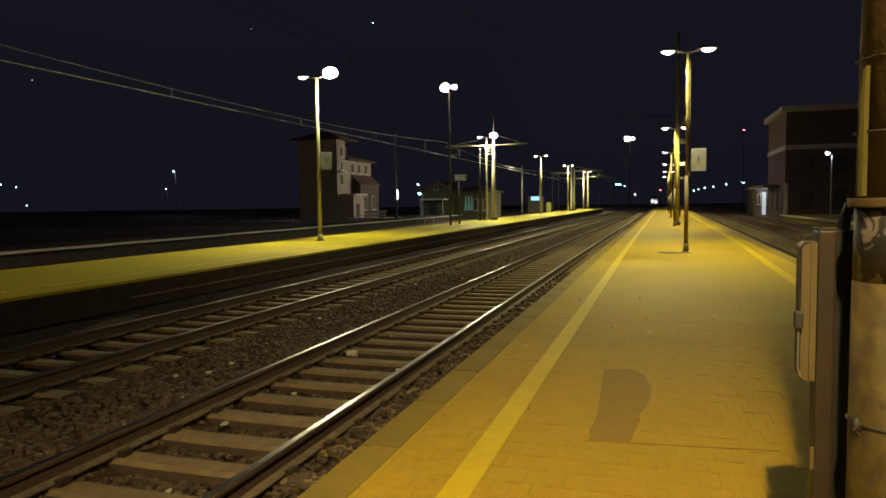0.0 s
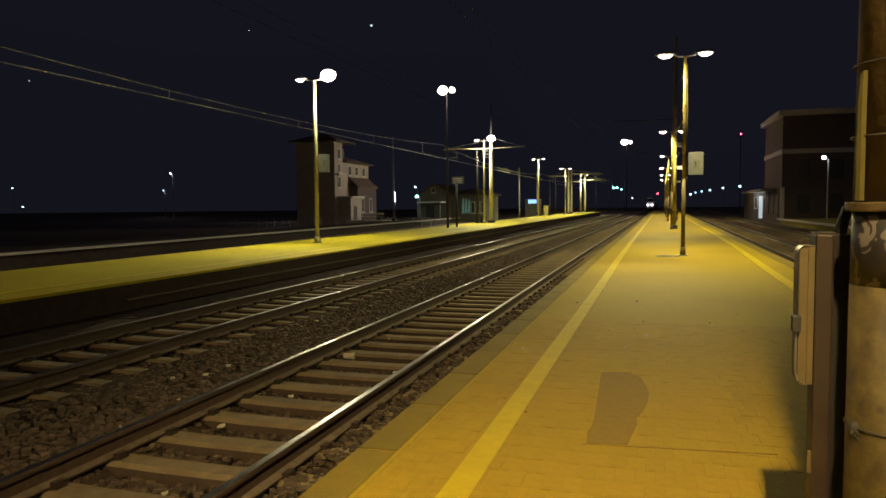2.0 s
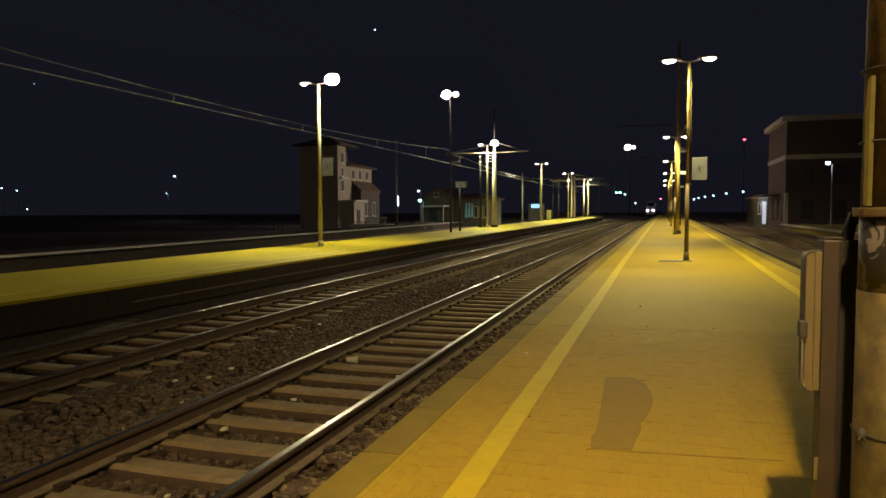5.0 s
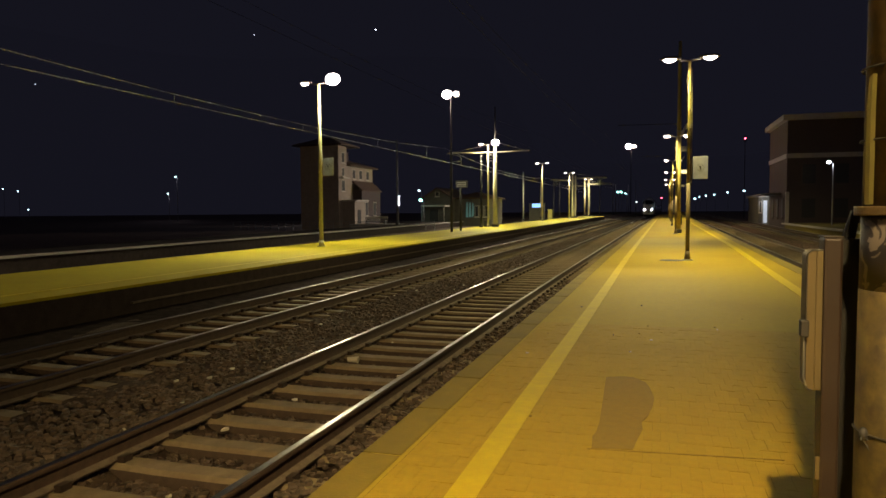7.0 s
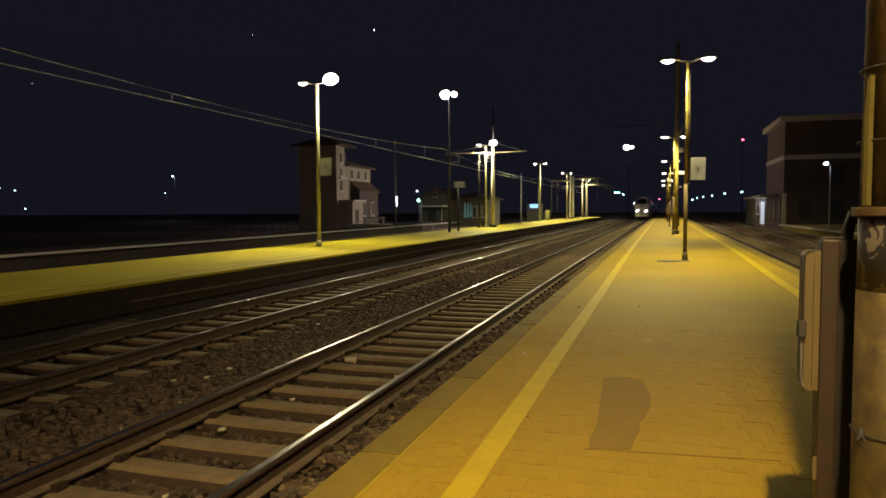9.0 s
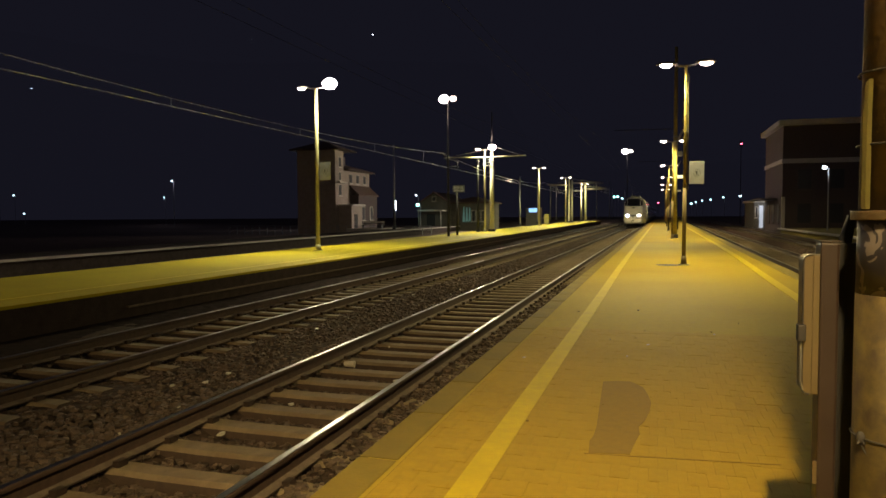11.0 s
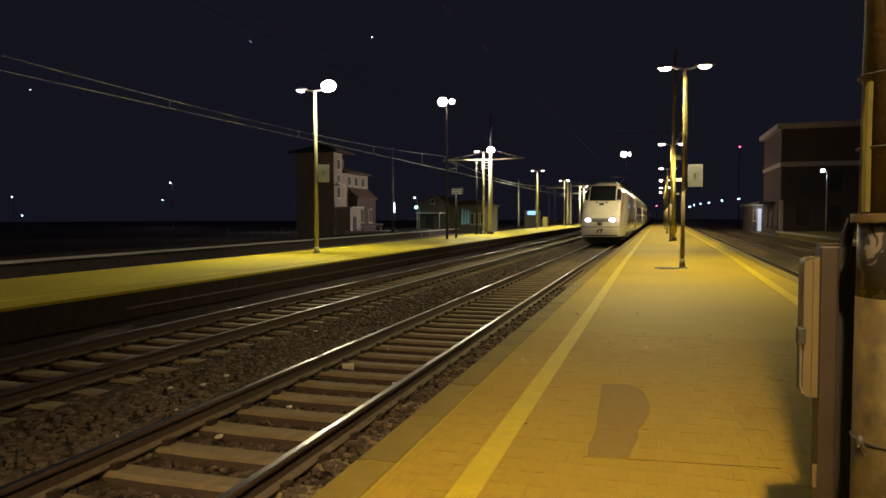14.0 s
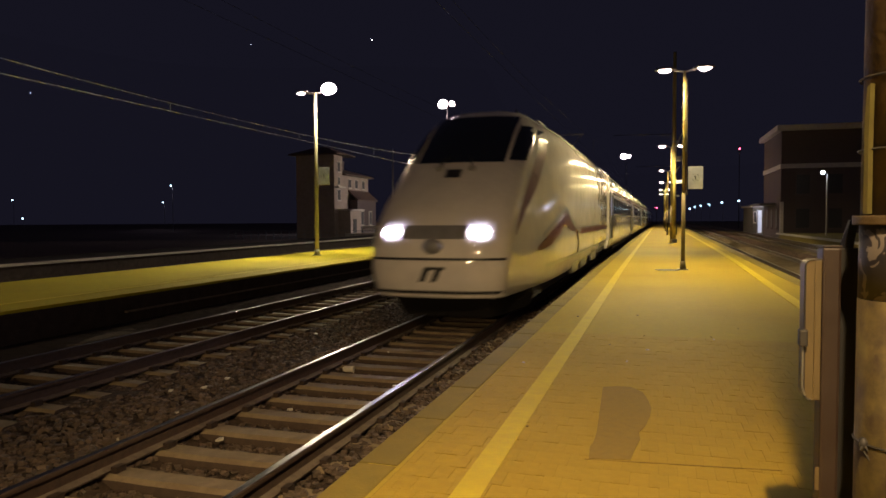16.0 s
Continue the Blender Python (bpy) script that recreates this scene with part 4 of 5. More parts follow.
def small_light(x, y, z, material, r, label, name="distant_lamp", pole=True, lean=0.0):
    t = thing(name, pose(x, y, -0.7), label, "street lamp", "distant lamps")
    part("lamp_globe", bm_ball((0, 0, z + 0.7), r, r, r * 0.8, 10, 6), material, t)
    if pole:
        part("pole", bm_tube([(lean, 0.1, 0), (lean, 0.1, z + 0.6), (0, 0.05, z + 0.7)], 0.06, 6, 0.04), STEEL, t)
    return t


COLD = glow("cold_lamp_lit", (0.75, 0.95, 1.0), 14)
COLDF = glow("far_cold_lamp", (0.55, 0.92, 1.0), 5)
STARL = glow("hillside_lamp", (0.8, 0.88, 1.0), 6)
REDL = glow("red_signal_lit", (1.0, 0.08, 0.16), 14)
GREENL = glow("green_lamp_lit", (0.35, 1.0, 0.8), 7)
WHITEL = glow("white_panel_lit", (0.85, 0.95, 1.0), 5)
DOORL = glow("lit_door_glass", (0.8, 0.9, 1.0), 0.5)
BLUEL = glow("blue_sign_lit", (0.25, 0.55, 1.0), 1.6)
TEAL = glow("teal_lit_shutter", (0.15, 0.85, 0.7), 0.10)


def tall_mast(x, y, z, label, big=1.0):
    t = thing("floodlight_mast", pose(x, y, 0), label, "lamp mast", "floodlight masts")
    part("pole", bm_tube([(0, 0, 0), (0, 0, z / 2), (0, 0, z - 0.1)], 0.09 * min(big, 1.5), 10, 0.05 * min(big, 1.5)), DARKM, t)
    part("crossarm", bm_tube([(-0.3 * big, 0, z - 0.08), (0.4 * big, 0, z - 0.08)], 0.035, 6), STEEL, t)
    # glass made larger than a real lamp's, shaped after its glare
    for sx, m, r in ((-0.28 * big, HEADGB, 0.34 * big), (0.36 * big, HEADG, 0.2 * big)):
        h = part("lamp_head", bm_box(sx - 0.2, 0.08, z - 0.2, sx + 0.2, 0.3, z + 0.16, 0.03), HOUSING, t)
        part("lamp_glass", bm_ball((sx, 0.0, z - 0.02), r, 0.1, r * 0.85, 12, 8), m, h, "lamp glass enlarged to imitate glare")
    return t


# ---------- buildings ----------
PLASTER = mat("ochre_plaster", (0.36, 0.30, 0.25), (0.28, 0.23, 0.19), 2, 0.85, bump=0.2, fine=20, third=(0.25, 0.20, 0.16), third_scale=0.6, third_amt=0.5)
PLASTER2 = mat("grey_plaster", (0.15, 0.135, 0.11), (0.11, 0.10, 0.08), 2, 0.85, bump=0.2, fine=20, third=(0.09, 0.08, 0.06), third_scale=0.6, third_amt=0.5)
BRICKB = mat("dull_red_brick", (0.085, 0.06, 0.057), (0.065, 0.048, 0.045), 5, 0.85, bump=0.3, fine=30)
TILE = mat("clay_roof_tile", (0.09, 0.052, 0.036), (0.06, 0.036, 0.027), 6, 0.8, bump=0.4, fine=14)
TRIMW = mat("pale_stone_trim", (0.55, 0.50, 0.42), None, 4, 0.7)
TRIMD = mat("weathered_stone_trim", (0.42, 0.38, 0.36), None, 4, 0.8)
WGLASS = glass("dusty_window_glass", (0.02, 0.02, 0.022), 0.5)


def window_on(parent, axis, plane, u, z, w, h, name="window", trim=None):
    """framed window set on a wall; axis x: wall faces along x, at x = plane"""
    def bx(u0, z0, u1, z1, d0, d1):
        if axis == "x":
            return bm_box(min(plane + d0, plane + d1), u0, z0, max(plane + d0, plane + d1), u1, z1)
        return bm_box(u0, min(plane + d0, plane + d1), z0, u1, max(plane + d0, plane + d1), z1)
    s = -1 if axis == "y" else (1 if plane < 0 else -1)
    f = part(name, bx(u - w / 2 - 0.08, z - 0.08, u + w / 2 + 0.08, z + h + 0.08, s * 0.005, s * 0.05), trim or TRIMW, parent, "window with surround")
    part("pane", bx(u - w / 2, z, u + w / 2, z + h, s * 0.03, s * 0.06), WGLASS, f)
    part("sill", bx(u - w / 2 - 0.15, z - 0.16, u + w / 2 + 0.15, z - 0.08, s * 0.0, s * 0.16), trim or TRIMW, f)


def hip_roof(x0, x1, y0, y1, z, rise, over=0.5):
    bm = bmesh.new()
    a = [bm.verts.new(v) for v in ((x0 - over, y0 - over, z), (x1 + over, y0 - over, z), (x1 + over, y1 + over, z), (x0 - over, y1 + over, z))]
    e = [bm.verts.new((v.co.x, v.co.y, z + 0.16)) for v in a]
    cx, cy = (x0 + x1) / 2, (y0 + y1) / 2
    if (x1 - x0) < (y1 - y0):
        k = (x1 - x0) / 2
        r = [bm.verts.new((cx, y0 + k, z + rise)), bm.verts.new((cx, y1 - k, z + rise))]
        tops = ((e[0], e[1], r[0]), (e[1], e[2], r[1], r[0]), (e[2], e[3], r[1]), (e[3], e[0], r[0], r[1]))
    else:
        k = (y1 - y0) / 2
        r = [bm.verts.new((x0 + k, cy, z + rise)), bm.verts.new((x1 - k, cy, z + rise))]
        tops = ((e[0], e[1], r[1], r[0]), (e[1], e[2], r[1]), (e[2], e[3], r[0], r[1]), (e[3], e[0], r[0]))
    bm.faces.new(a[::-1])
    for i in range(4):
        bm.faces.new((a[i], a[(i + 1) % 4], e[(i + 1) % 4], e[i]))
    for f in tops:
        bm.faces.new(f)
    return bm


def tower_house():
    t = thing("house", pose(0, 0, -0.7), "tall ochre plaster house with tiled hip roofs", "house", "houses")
    w = part("wall", bm_box(-41.2, 75, 0, -36.2, 77.3, 9.9), PLASTER, t, "plastered tower wall")
    part("roof", hip_roof(-41.2, -36.2, 75, 79.0, 9.9, 1.2, 0.7), TILE, t)
    part("wall", bm_box(-41.0, 77.3, 0, -36.25, 85.3, 7.6), PLASTER, t)
    part("roof", hip_roof(-41.0, -36.25, 77.9, 85.3, 7.6, 1.1, 0.6), TILE, t)
    part("porch_wall", bm_box(-36.2, 76.0, 0, -34.6, 79.0, 3.3), PLASTER, t)
    part("porch_roof", bm_box(-36.2, 75.7, 3.3, -34.2, 79.3, 3.5, 0.03), TRIMW, t)
    part("lean_to_roof", bm_loft([[(-36.25, 79.0, 5.9), (-34.9, 79.0, 4.7), (-34.9, 79.0, 4.55), (-36.25, 79.0, 5.7)], [(-36.25, 85.3, 5.9), (-34.9, 85.3, 4.7), (-34.9, 85.3, 4.55), (-36.25, 85.3, 5.7)]]), TILE, t)
    part("lean_to_wall", bm_box(-36.25, 79.2, 0, -35.1, 85.1, 4.7), BRICKB, t)
    part("balcony", bm_box(-36.2, 75.1, 6.0, -35.6, 77.0, 6.2, 0.02), TRIMW, t)
    for u, z, ww, h in ((76.2, 8.0, 0.7, 1.1), (76.2, 4.6, 0.8, 1.2), (76.2, 6.4, 0.5, 0.9)):
        window_on(w, "x", -36.2, u, z, ww, h)
    for u in (79.4, 81.4, 83.6):
        window_on(w, "x", -36.25, u, 6.2, 0.8, 1.0)
    for u in (80.6, 83.2):
        window_on(w, "x", -35.1, u, 1.6, 0.8, 1.6)
    part("door", bm_box(-34.62, 76.8, 0, -34.55, 77.7, 2.3), DARKM, t)
    part("chimney", bm_box(-38.6, 81, 8.2, -38.0, 81.7, 9.6, 0.03), BRICKB, t)


def gable_shed():
    t = thing("shed", pose(0, 0, -0.7), "low gabled railway shed with a flat canopy", "shed", "houses")
    x0, x1, y0, y1 = -30.6, -26.9, 90, 99
    bm = bm_loft([[(x0, y, 0), (x1, y, 0), (x1, y, 3.9), ((x0 + x1) / 2, y, 5.1), (x0, y, 3.9)] for y in (y0, y1)])
    w = part("wall", bm, PLASTER2, t)
    for s, xe in ((-1, x0 - 0.4), (1, x1 + 0.4)):
        xm = (x0 + x1) / 2
        part("roof", bm_loft([[(xm, y, 5.28), (xe, y, 3.85), (xe, y, 3.7), (xm, y, 5.12)] for y in (y0 - 0.4, y1 + 0.4)]), TILE, t)
    part("canopy", bm_box(x0 + 0.2, y0 - 2.2, 2.65, x1 - 0.1, y0, 2.85, 0.03), TRIMW, t)
    for x in (x0 + 0.3, x1 - 0.3):
        part("canopy_post", bm_tube([(x, y0 - 2.0, 0), (x, y0 - 2.0, 2.65)], 0.06, 8), TRIMW, t)
    window_on(w, "y", y0, (x0 + x1) / 2, 4.1, 0.45, 0.5)
    part("door", bm_box(x0 + 0.8, y0 - 0.06, 0, x0 + 2.0, y0, 2.3), DARKM, t)
    part("wall", bm_box(x1, 92, 0, -22.0, 100, 3.7), PLASTER2, t, "long low wing")
    part("roof", hip_roof(x1, -22.0, 92, 100, 3.7, 1.0, 0.4), TILE, t)
    for i in range(3):
        part("lit_shutter", bm_loft([[(-25.3 + 0.42 * i, y, 1.2), (-24.98 + 0.42 * i, y, 1.2 + 0.1 * i), (-25.06 + 0.42 * i, y, 3.3 - 0.15 * i), (-25.16 + 0.42 * i, y, 3.2)] for y in (91.93, 91.99)]), TEAL, t, "teal lit shutter strip")
    for i in range(3):
        window_on(w, "y", 92, -23.75 + 0.7 * i, 1.3, 0.4, 1.4)


def station_block():
    t = thing("station_building", pose(0, 0, -0.7), "three storey dull brick building with a pale cornice", "building")
    x0, x1, y0, y1, h = 12.2, 34.0, 77, 88.5, 10.9
    w = part("wall", bm_box(x0, y0, 0, x1, y1, h), BRICKB, t)
    part("cornice", bm_box(x0 - 0.5, y0 - 0.5, h, x1 + 0.5, y1 + 0.5, h + 0.55, 0.05), TRIMD, t, "pale projecting cornice")
    part("string_course", bm_box(x0 - 0.1, y0 - 0.1, 7.15, x1 + 0.1, y1 + 0.1, 7.6, 0.02), TRIMD, t, "pale string course")
    part("corner_strip", bm_box(x0 - 0.06, y0 - 0.06, 0, x0 + 0.25, y0 + 0.25, 3.8), TRIMW, t)
    part("canopy", bm_box(x0 - 1.6, y0 + 3.0, 3.55, x0, y1 + 1, 3.75, 0.03), PLASTER2, t)
    for z in (1.2, 4.6):
        for i in range(3 if z < 2 else 0):
            window_on(w, "x", x0, y0 + 2.2 + 3.1 * i, z, 1.1, 1.9, trim=BRICKB)
        for i in range(7):
            window_on(w, "y", y0, x0 + 2.0 + 2.9 * i, z, 1.2, 1.9, trim=BRICKB)
    a = thing("annex", pose(0, 0, -0.7), "low white annex with a lit glass door", "building")
    aw = part("wall", bm_box(11.45, 91.5, 0, 13.6, 101, 3.5), PLASTER2, a)
    part("roof_slab", bm_box(11.15, 91.2, 3.5, 13.9, 101.3, 3.75, 0.03), TRIMW, a)
    d = part("lit_door", bm_box(12.0, 91.44, 0.4, 12.42, 91.49, 3.1), DOORL, a, "lit glass door")
    part("door_frame", bm_box(11.86, 91.42, 0.3, 11.96, 91.5, 3.3), STEEL, d)
    window_on(aw, "y", 91.5, 11.68, 1.7, 0.2, 1.2)


def right_platform():
    p = solid("platform", bm_box(12.0, 30, -0.72, 40, 76.4, 0.0, 0.03), COPE, "dim low platform before the brick building", "platform", "structure")
    part("platform_edge", strip(lambda y: 11.7, lambda y: 12.0, (30, 50, 76.4), -0.14, 0.005), TRIMW, p, "pale kerb")


def far_platform():
    p = solid("platform", strip(lambda y: -22.1 - offs(y, 0.05), lambda y: -25.3 - offs(y, 0.05), span(5, 110, 7), -0.72, -0.05), WALLD, "unlit far platform with a pale kerb", "platform", "structure")
    part("platform_edge", strip(lambda y: -21.95 - offs(y, 0.05), lambda y: -22.1 - offs(y, 0.05), span(5, 110, 7), -0.14, -0.04), TRIMD, p, "pale kerb")


def low_fence():
    t = thing("fence", pose(0, 0, -0.7), "low tubular yard fence behind the tracks", "fence")
    for i in range(26):
        part("post", bm_tube([(-48 + i * 1.0, 71, 0), (-48 + i * 1.0, 71, 1.0)], 0.03, 6), STEEL, t)
    for z in (0.55, 1.0):
        part("fence_rail", bm_tube([(-48, 71, z), (-23, 71, z)], 0.025, 6), STEEL, t)


def bench(x, y):
    t = thing("bench", pose(x, y, -0.05), "pale slatted bench beyond the tracks", "bench")
    for k in range(3):
        part("slat", bm_box(-1.3, -0.25 + 0.18 * k, 0.42, 1.3, -0.1 + 0.18 * k, 0.46, 0.006), TRIMW, t)
    part("backrest", bm_box(-1.3, 0.28, 0.6, 1.3, 0.33, 0.85, 0.01), TRIMW, t)
    for x2 in (-1.1, 1.1):
        part("leg", bm_box(x2 - 0.04, -0.2, 0, x2 + 0.04, 0.33, 0.42), DARKM, t)
    for x2 in (-1.1, 1.1):
        part("back_support", bm_box(x2 - 0.03, 0.33, 0.3, x2 + 0.03, 0.37, 0.85), DARKM, t)


def sign_post(x, y):
    t = thing("sign_post", pose(x, y, 0), "slim post with a small information board", "sign")
    part("post", bm_tube([(0, 0, 0), (0, 0, 3.2)], 0.08, 10), DARKM, t)
    b = part("board", bm_box(-0.35, -0.03, 3.1, 0.55, 0.03, 3.6, 0.01), DARKM, t)
    for i in range(3):
        part("text_bar", bm_box(-0.27, -0.036, 3.18 + i * 0.13, 0.42, -0.031, 3.23 + i * 0.13), HOUSING, b)


def signal(x, y, z, material, label):
    t = thing("signal", pose(x, y, -0.7), label, "railway signal", "signals")
    part("mast", bm_tube([(0, 0.15, 0), (0, 0.15, z + 1.3)], 0.07, 8), DARKM, t)
    h = part("signal_head", bm_box(-0.3, -0.02, z + 0.1, 0.3, 0.22, z + 1.3, 0.04), BLACK, t)
    part("lens", bm_ball((0, -0.04, z + 0.7), 0.16, 0.08, 0.16, 12, 8), material, h)


def hills():
    """unseen hills added to close the view, with sky glow painted on"""
    verts, faces, n = [], [], 90
    for i in range(n + 1):
        a = radians(-200 + 400 * i / n)
        h = 26 + 60 * (0.5 + 0.5 * noise.noise(Vector((math.cos(a) * 2.2, math.sin(a) * 2.2, 4)))) + (110 if -85 < math.degrees(a) < -10 else 0)
        x, y = math.sin(a), math.cos(a)
        for r, z in ((560, -1), (640, h * 0.6), (760, h), (1100, h * 0.8)):
            verts.append((x * r, y * r, z))
    for i in range(n):
        for k in range(3):
            p = i * 4 + k
            faces.append((p, p + 4, p + 5, p + 1))
    tagged(new("backdrop", quads("backdrop", verts, faces, HILL, True)), "added hill backdrop glowing like the night sky", "hills", kind="structure")


# emission in the sky's own colour, so the hills merge with it
HILL = glow("painted_sky_glow", (0.40, 0.405, 0.66), 0.0163)
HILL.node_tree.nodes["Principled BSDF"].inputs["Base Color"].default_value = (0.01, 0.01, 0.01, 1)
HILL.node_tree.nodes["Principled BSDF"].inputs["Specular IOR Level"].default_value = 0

near_mast()
box_post()
for x, y, h, r in ((1.12, 44.6, 11.5, 0.15), (1.85, 72.0, 11.0, 0.15), (-13.72, 59.6, 7.0, 0.22), (-14.35, 122.0, 7.5, 0.2), (-14.25, 125.5, 7.5, 0.2), (-14.95, 158.0, 8.2, 0.22), (-15.3, 152.0, 8.2, 0.2)):
    m = catenary_mast(x, y, h, r=r) if x < 0 else catenary_mast(x, y, h, "pale painted catenary mast behind a lamp post", r, "platform masts", PALEMAST)
    if x < -13 and y < 70:
        bracket_arm(m, -1, 4.3, 6.5)
        part("arm", bm_tube([(0.15, 0, 6.5), (3.0, 0, 6.58)], 0.05, 8), CONC, m, "lit tubular arm")
        part("stay", bm_tube([(0.12, 0, 7.4), (2.6, 0, 6.6)], 0.018, 6), STEEL, m)
        insulator(m, (0.16, 0, 6.5), (0.7, 0, 6.52))
        for z in (5.75, 6.0, 6.25):
            part("crossbar", bm_tube([(-0.75, -0.25, z), (-0.1, -0.2, z)], 0.024, 8), HOUSING, m, "pale insulator bar")
        part("top_rod", bm_tube([(0, 0, 7.0), (0, 0, 10.4)], 0.07, 8, 0.05), DARKM, m)
        part("cable_cabinet", bm_box(-0.95, -0.2, 0, -0.45, 0.15, 0.55, 0.02), DARKM, m)
    elif x < -13:
        bracket_arm(m, 1, 5.4, 6.9)
        bracket_arm(m, -1, 3.8, 6.6)
    else:
        part("arm", bm_tube([(-0.12, 0, 6.6), (-3.6, 0, 6.65)], 0.02, 8), BLACK, m)
        insulator(m, (0.12, 0, 5.9), (0.45, 0, 6.6))
        part("number_board", bm_box(0.12, -0.2, 3.6, 0.5, -0.17, 3.8, 0.005), HOUSING, m)
        part("loudspeaker", bm_loft([[(0.14, -0.1, 5.0), (0.34, -0.1, 5.0), (0.34, -0.1, 5.2), (0.14, -0.1, 5.2)], [(0.08, -0.42, 4.9), (0.42, -0.42, 4.9), (0.42, -0.42, 5.22), (0.08, -0.42, 5.22)]]), DARKM, m, "dark horn loudspeaker")
        part("junction_box", bm_box(-0.28, -0.16, 1.2, -0.12, 0.02, 1.75, 0.01), BLACK, m)
for x, y, h in ((-26.1, 68, 8.8), (-17.9, 95, 6.7), (-20.2, 140, 7.3), (-20.4, 150, 7.7), (-11.7, 190, 10.2), (-6.2, 200, 9.3), (-19.2, 118, 7.5), (-14.0, 176, 9), (-12.5, 215, 9), (-9.4, 230, 9)):
    catenary_mast(x, y, h, "slim dark steel catenary mast", 0.11, "dark masts", STEEL)
catenary_mast(-14.62, 58.2, 6.3, "narrow dark mast beside the lamp posts", 0.10, "dark masts", BLACK)
tall_mast(-13.55, 45.6, 9.35, "tall slim mast with two glaring floodlights")
tall_mast(-8.3, 220, 20.5, "tall distant yard mast with glaring floodlight", 2.6)
sign_post(-13.7, 48.4)
# flat dark disc beside the lamp post's foot
m = solid("manhole_cover", bm_tube([(0.36, 21.0, -0.006), (0.36, 21.0, 0.004)], 0.34, 24), DARKM, "dark round disc in the paving", "manhole cover", "structure")
LITTER = mat("dirty_white_plastic", (0.55, 0.52, 0.42), (0.45, 0.42, 0.33), 20, 0.5)
bm = bm_tube([(-3.86, 8.19, -0.458), (-3.84, 8.195, -0.455), (-3.75, 8.21, -0.455), (-3.72, 8.215, -0.458)], 0.03, 12, 0.046)
solid("plastic_bottle", bm, LITTER, "crushed dirty white plastic bottle on a sleeper", "litter")
rl = random.Random(9)
# flat flecks at random places; those on the ballast imitate bright stone facets
for k in range(46):
    lx, ly = rl.choice(((rl.uniform(-2.3, -1.85), rl.uniform(3.5, 24)), (rl.uniform(-6.0, -4.6), rl.uniform(4, 22)), (rl.uniform(-3.9, -2.9), rl.uniform(4, 14)), (rl.uniform(-1.3, 1.2), rl.uniform(3.6, 12))))
    on = lx > -1.6
    z = 0.001 if on else -0.535
    w = rl.uniform(0.008, 0.02) if on else rl.uniform(0.015, 0.045)
    c = [(lx + w * math.cos(a) * rl.uniform(0.5, 1.1), ly + w * 1.4 * math.sin(a) * rl.uniform(0.5, 1.1)) for a in [i * 1.05 for i in range(6)]]
    bm = bm_loft([[(x, y, z - 0.004) for x, y in c], [(x, y, z + rl.uniform(0.004, 0.02 if not on else 0.006)) for x, y in c]])
    solid("ground_fleck", bm, (LITTER, PATCH, INK)[rl.randrange(3)] if on else LITTER, "small flat fleck on the ground", "litter", "", "litter scraps")
overhead(lambda y: TRACK3, 5.64, -62.6, 177.4, 0.016)
overhead(lambda y: TRACK1 + off(y), 5.0, -16, 180, 0.004, BLACK)
overhead(lambda y: TRACK2 + off(y), 5.0, -16, 180, 0.004, BLACK)
tower_house()
gable_shed()
station_block()
right_platform()
far_platform()
low_fence()
solid("concrete_slab", bm_box(-34.2, 73.6, -0.72, -28.6, 77.0, -0.05, 0.03), TRIMW, "pale concrete slab under a bench", "slab", "structure")
bench(-31.2, 74.4)
hills()
for x, y, z, r in ((-456, 420, 99.4, 0.3), (-264, 420, 121.4, 0.2), (-174.9, 420, 117.5, 0.42)):
    small_light(x, y, z, STARL, r, "lone lamp on the dark hillside", pole=False)
for x, y, z, r, m in ((-234.5, 200, 10.5, 0.3, COLDF), (-227.2, 200, 9.5, 0.3, COLDF), (-178.1, 160, 2.4, 0.25, COLDF), (-94.6, 120, 8.7, 0.17, COLDF), (-120.7, 150, 6.2, 0.15, COLDF), (-51.4, 95, 6.8, 0.32, WHITEL), (-42.3, 100, 5.2, 0.2, COLD), (-42.5, 101, 4.8, 0.2, GREENL), (-29.4, 85, 2.8, 0.22, GREENL), (-38.3, 110, 4.75, 0.17, WHITEL),
                      (-14.4, 260, 7.7, 0.4, GREENL), (-13.2, 260, 7.7, 0.4, GREENL), (-12.5, 280, 7.5, 0.35, COLDF), (18.5, 400, 6.8, 0.55, COLDF), (19.3, 370, 7.2, 0.36, COLDF), (19.8, 330, 7.1, 0.36, COLDF), (20.5, 290, 6.8, 0.34, COLDF), (21.7, 250, 6.8, 0.32, COLDF), (24.2, 225, 6.7, 0.36, COLDF), (13.67, 66, 5.33, 0.18, COLD), (-7.25, 240, 3.75, 0.3, WHITEL)):
    small_light(x, y, z, m, r, "small cold street lamp on a thin pole", lean=0.35)
point(13.5, 65.6, 5.1, 40, (0.8, 0.93, 1.0))
point(-42.0, 99.5, 5.0, 120, (0.8, 0.95, 1.0))
point(-29.4, 84.4, 2.6, 40, (0.5, 1.0, 0.85))
point(12.1, 90.4, 2.4, 30, (0.85, 0.95, 1.0))
point(-51.4, 94.5, 6.5, 300, (0.85, 0.95, 1.0))
point(-94.6, 119.6, 8.4, 150, (0.9, 0.9, 1.0))
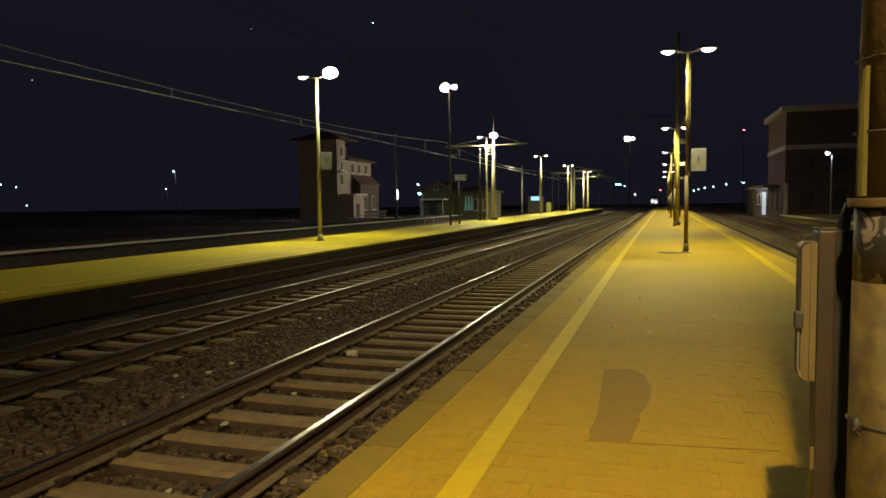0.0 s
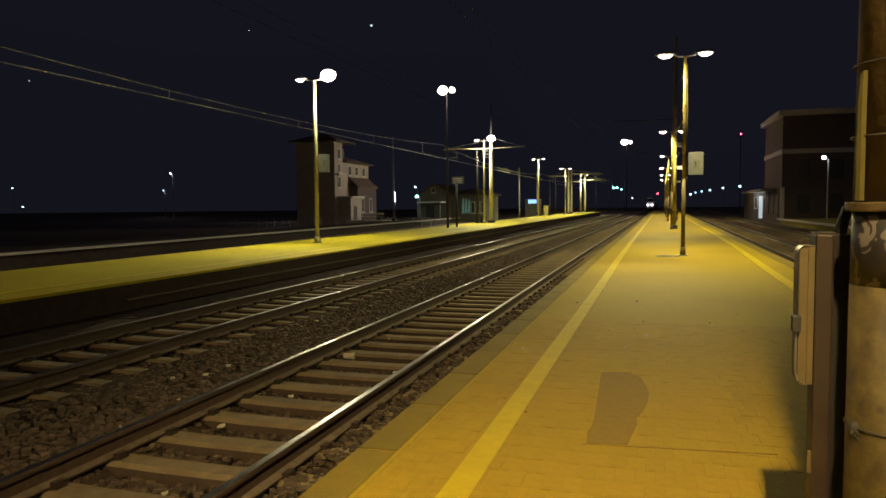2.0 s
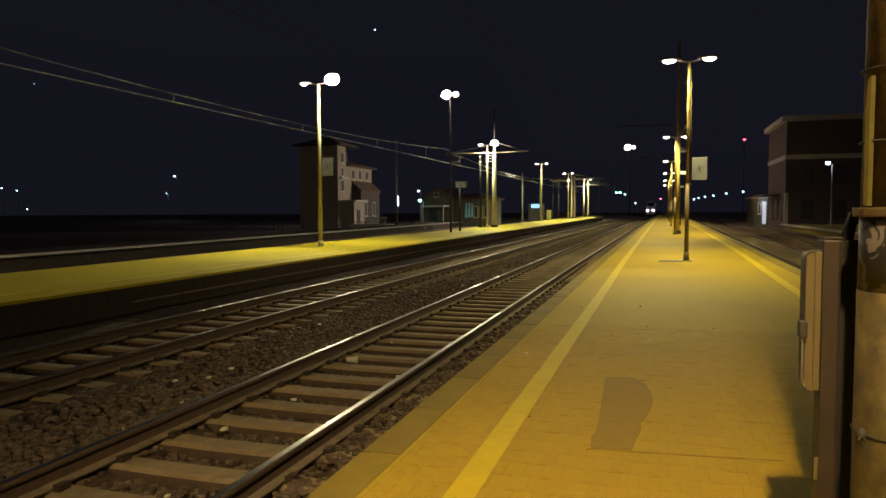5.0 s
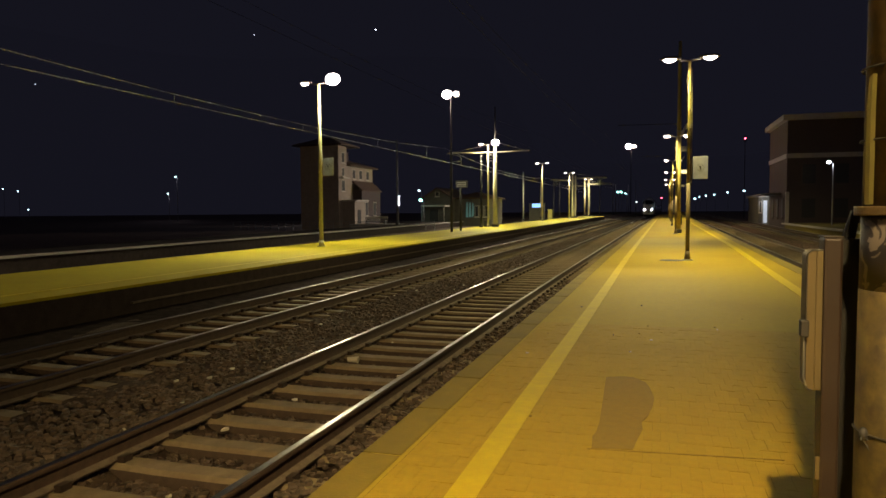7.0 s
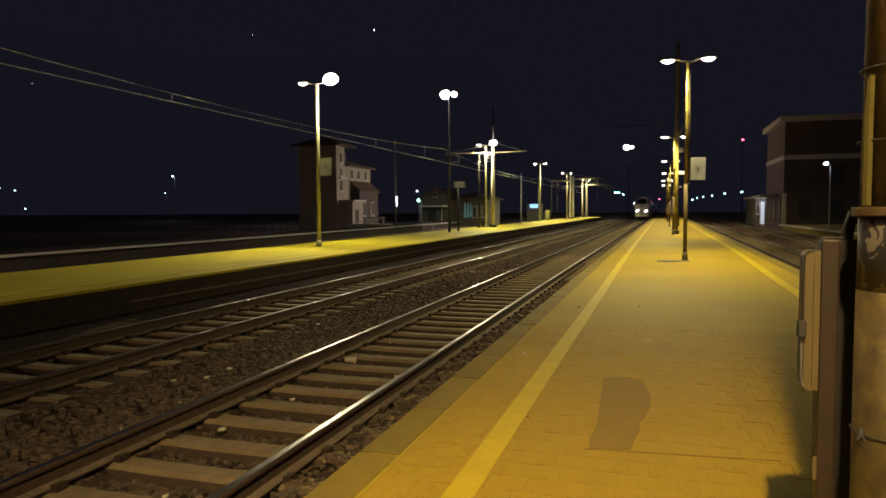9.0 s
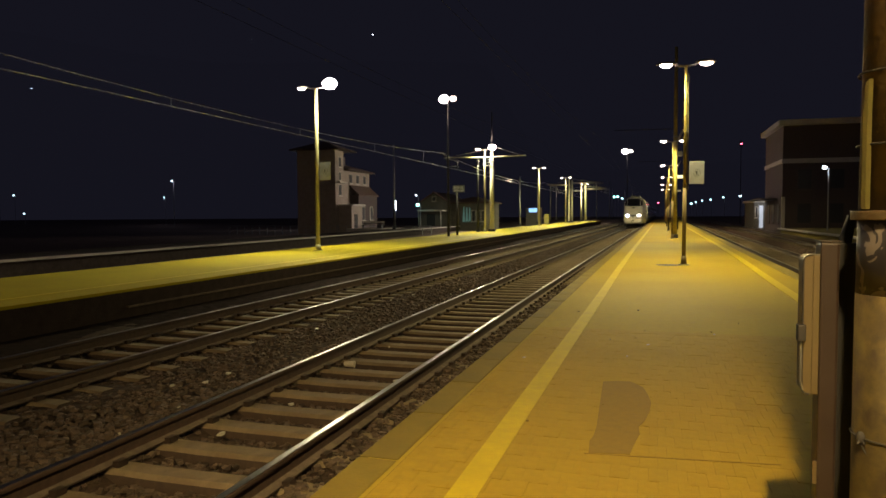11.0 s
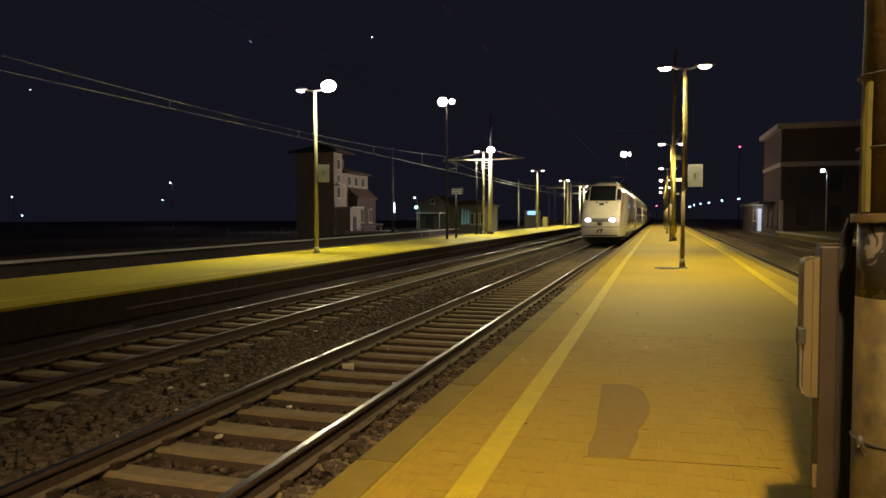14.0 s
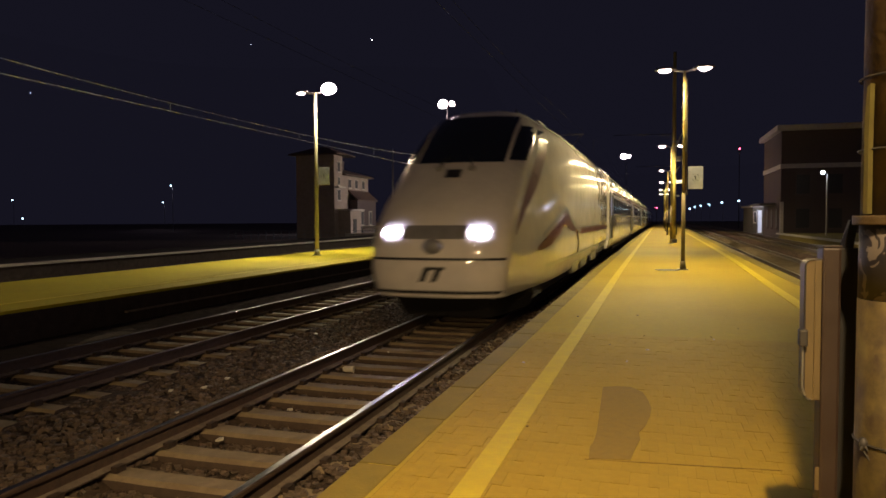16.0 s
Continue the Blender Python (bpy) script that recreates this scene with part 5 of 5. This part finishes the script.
point(-120.7, 149.6, 6.0, 150, (0.9, 0.9, 1.0))
spot(-14.0, 45.5, 9.2, -12.0, 60, 0, 5000, 96, colour=GREENISH)
# extra beam beside a platform lamp, added to brighten the house's side
spot(-14.6, 88.0, 7.2, -35.0, 78, 3, 10500, 80, colour=(1.0, 0.88, 0.66))
signal(0.62, 190, 4.3, REDL, "dark signal showing a red light")
signal(17.24, 160, 16.2, REDL, "tall mast with a red warning light")
s = thing("lit_sign", pose(-36.3, 95, -0.7), "upright lit white sign on a post", "sign")
part("sign_face", bm_box(-0.13, -0.06, 2.9, 0.13, 0.06, 4.3, 0.02), WHITEL, s)
part("post", bm_tube([(0, 0.0, 0), (0, 0.0, 2.9)], 0.06, 8), STEEL, s)
s = thing("vending_kiosk", pose(-22.1, 130, -0.7), "small kiosk with a blue lit front", "kiosk")
part("body", bm_box(-1.3, 0, 0, 1.5, 1.6, 3.4, 0.05), PLASTER2, s)
part("lit_front", bm_box(-0.7, -0.05, 2.6, 0.9, -0.01, 3.3, 0.02), BLUEL, s)
s = thing("cabinet", pose(-18.0, 120, -0.7), "pale yellow trackside equipment cabinet", "cabinet")
part("body", bm_box(-0.4, 0, 0, 0.4, 0.5, 2.2, 0.03), POLEY, s)
part("door", bm_box(-0.34, -0.02, 0.2, 0.34, 0.0, 2.1, 0.01), POLEY, s)

LOCO = locomotive()
first = coach()
COACHES = [first] + [copy_thing(first, pose(TRACK1, 320 + 26 * k, RAIL)) for k in range(6)]
coping(plat)
pavers(plat)
stones("loose_ballast", "loose brown ballast stones along the tracks", 19000, ballast_spot, stone_height, 0.018, 0.04, 2)
stones("far_ballast", "brown ballast stones farther along the tracks", 15000, lambda r: far_spot(r), lambda x, y: -0.615 if min(abs(x - off(y) - TRACK1), abs(x - off(y) - TRACK2)) < 0.66 else -0.575, 0.03, 0.055, 5)
stones("yard_stones", "loose reddish ballast stones beside the island platform", 9000, lambda r: (r.uniform(3.9, 11.4), 13 + 45 * r.random() ** 1.3), lambda x, y: -0.585, 0.03, 0.055, 8)
motions()
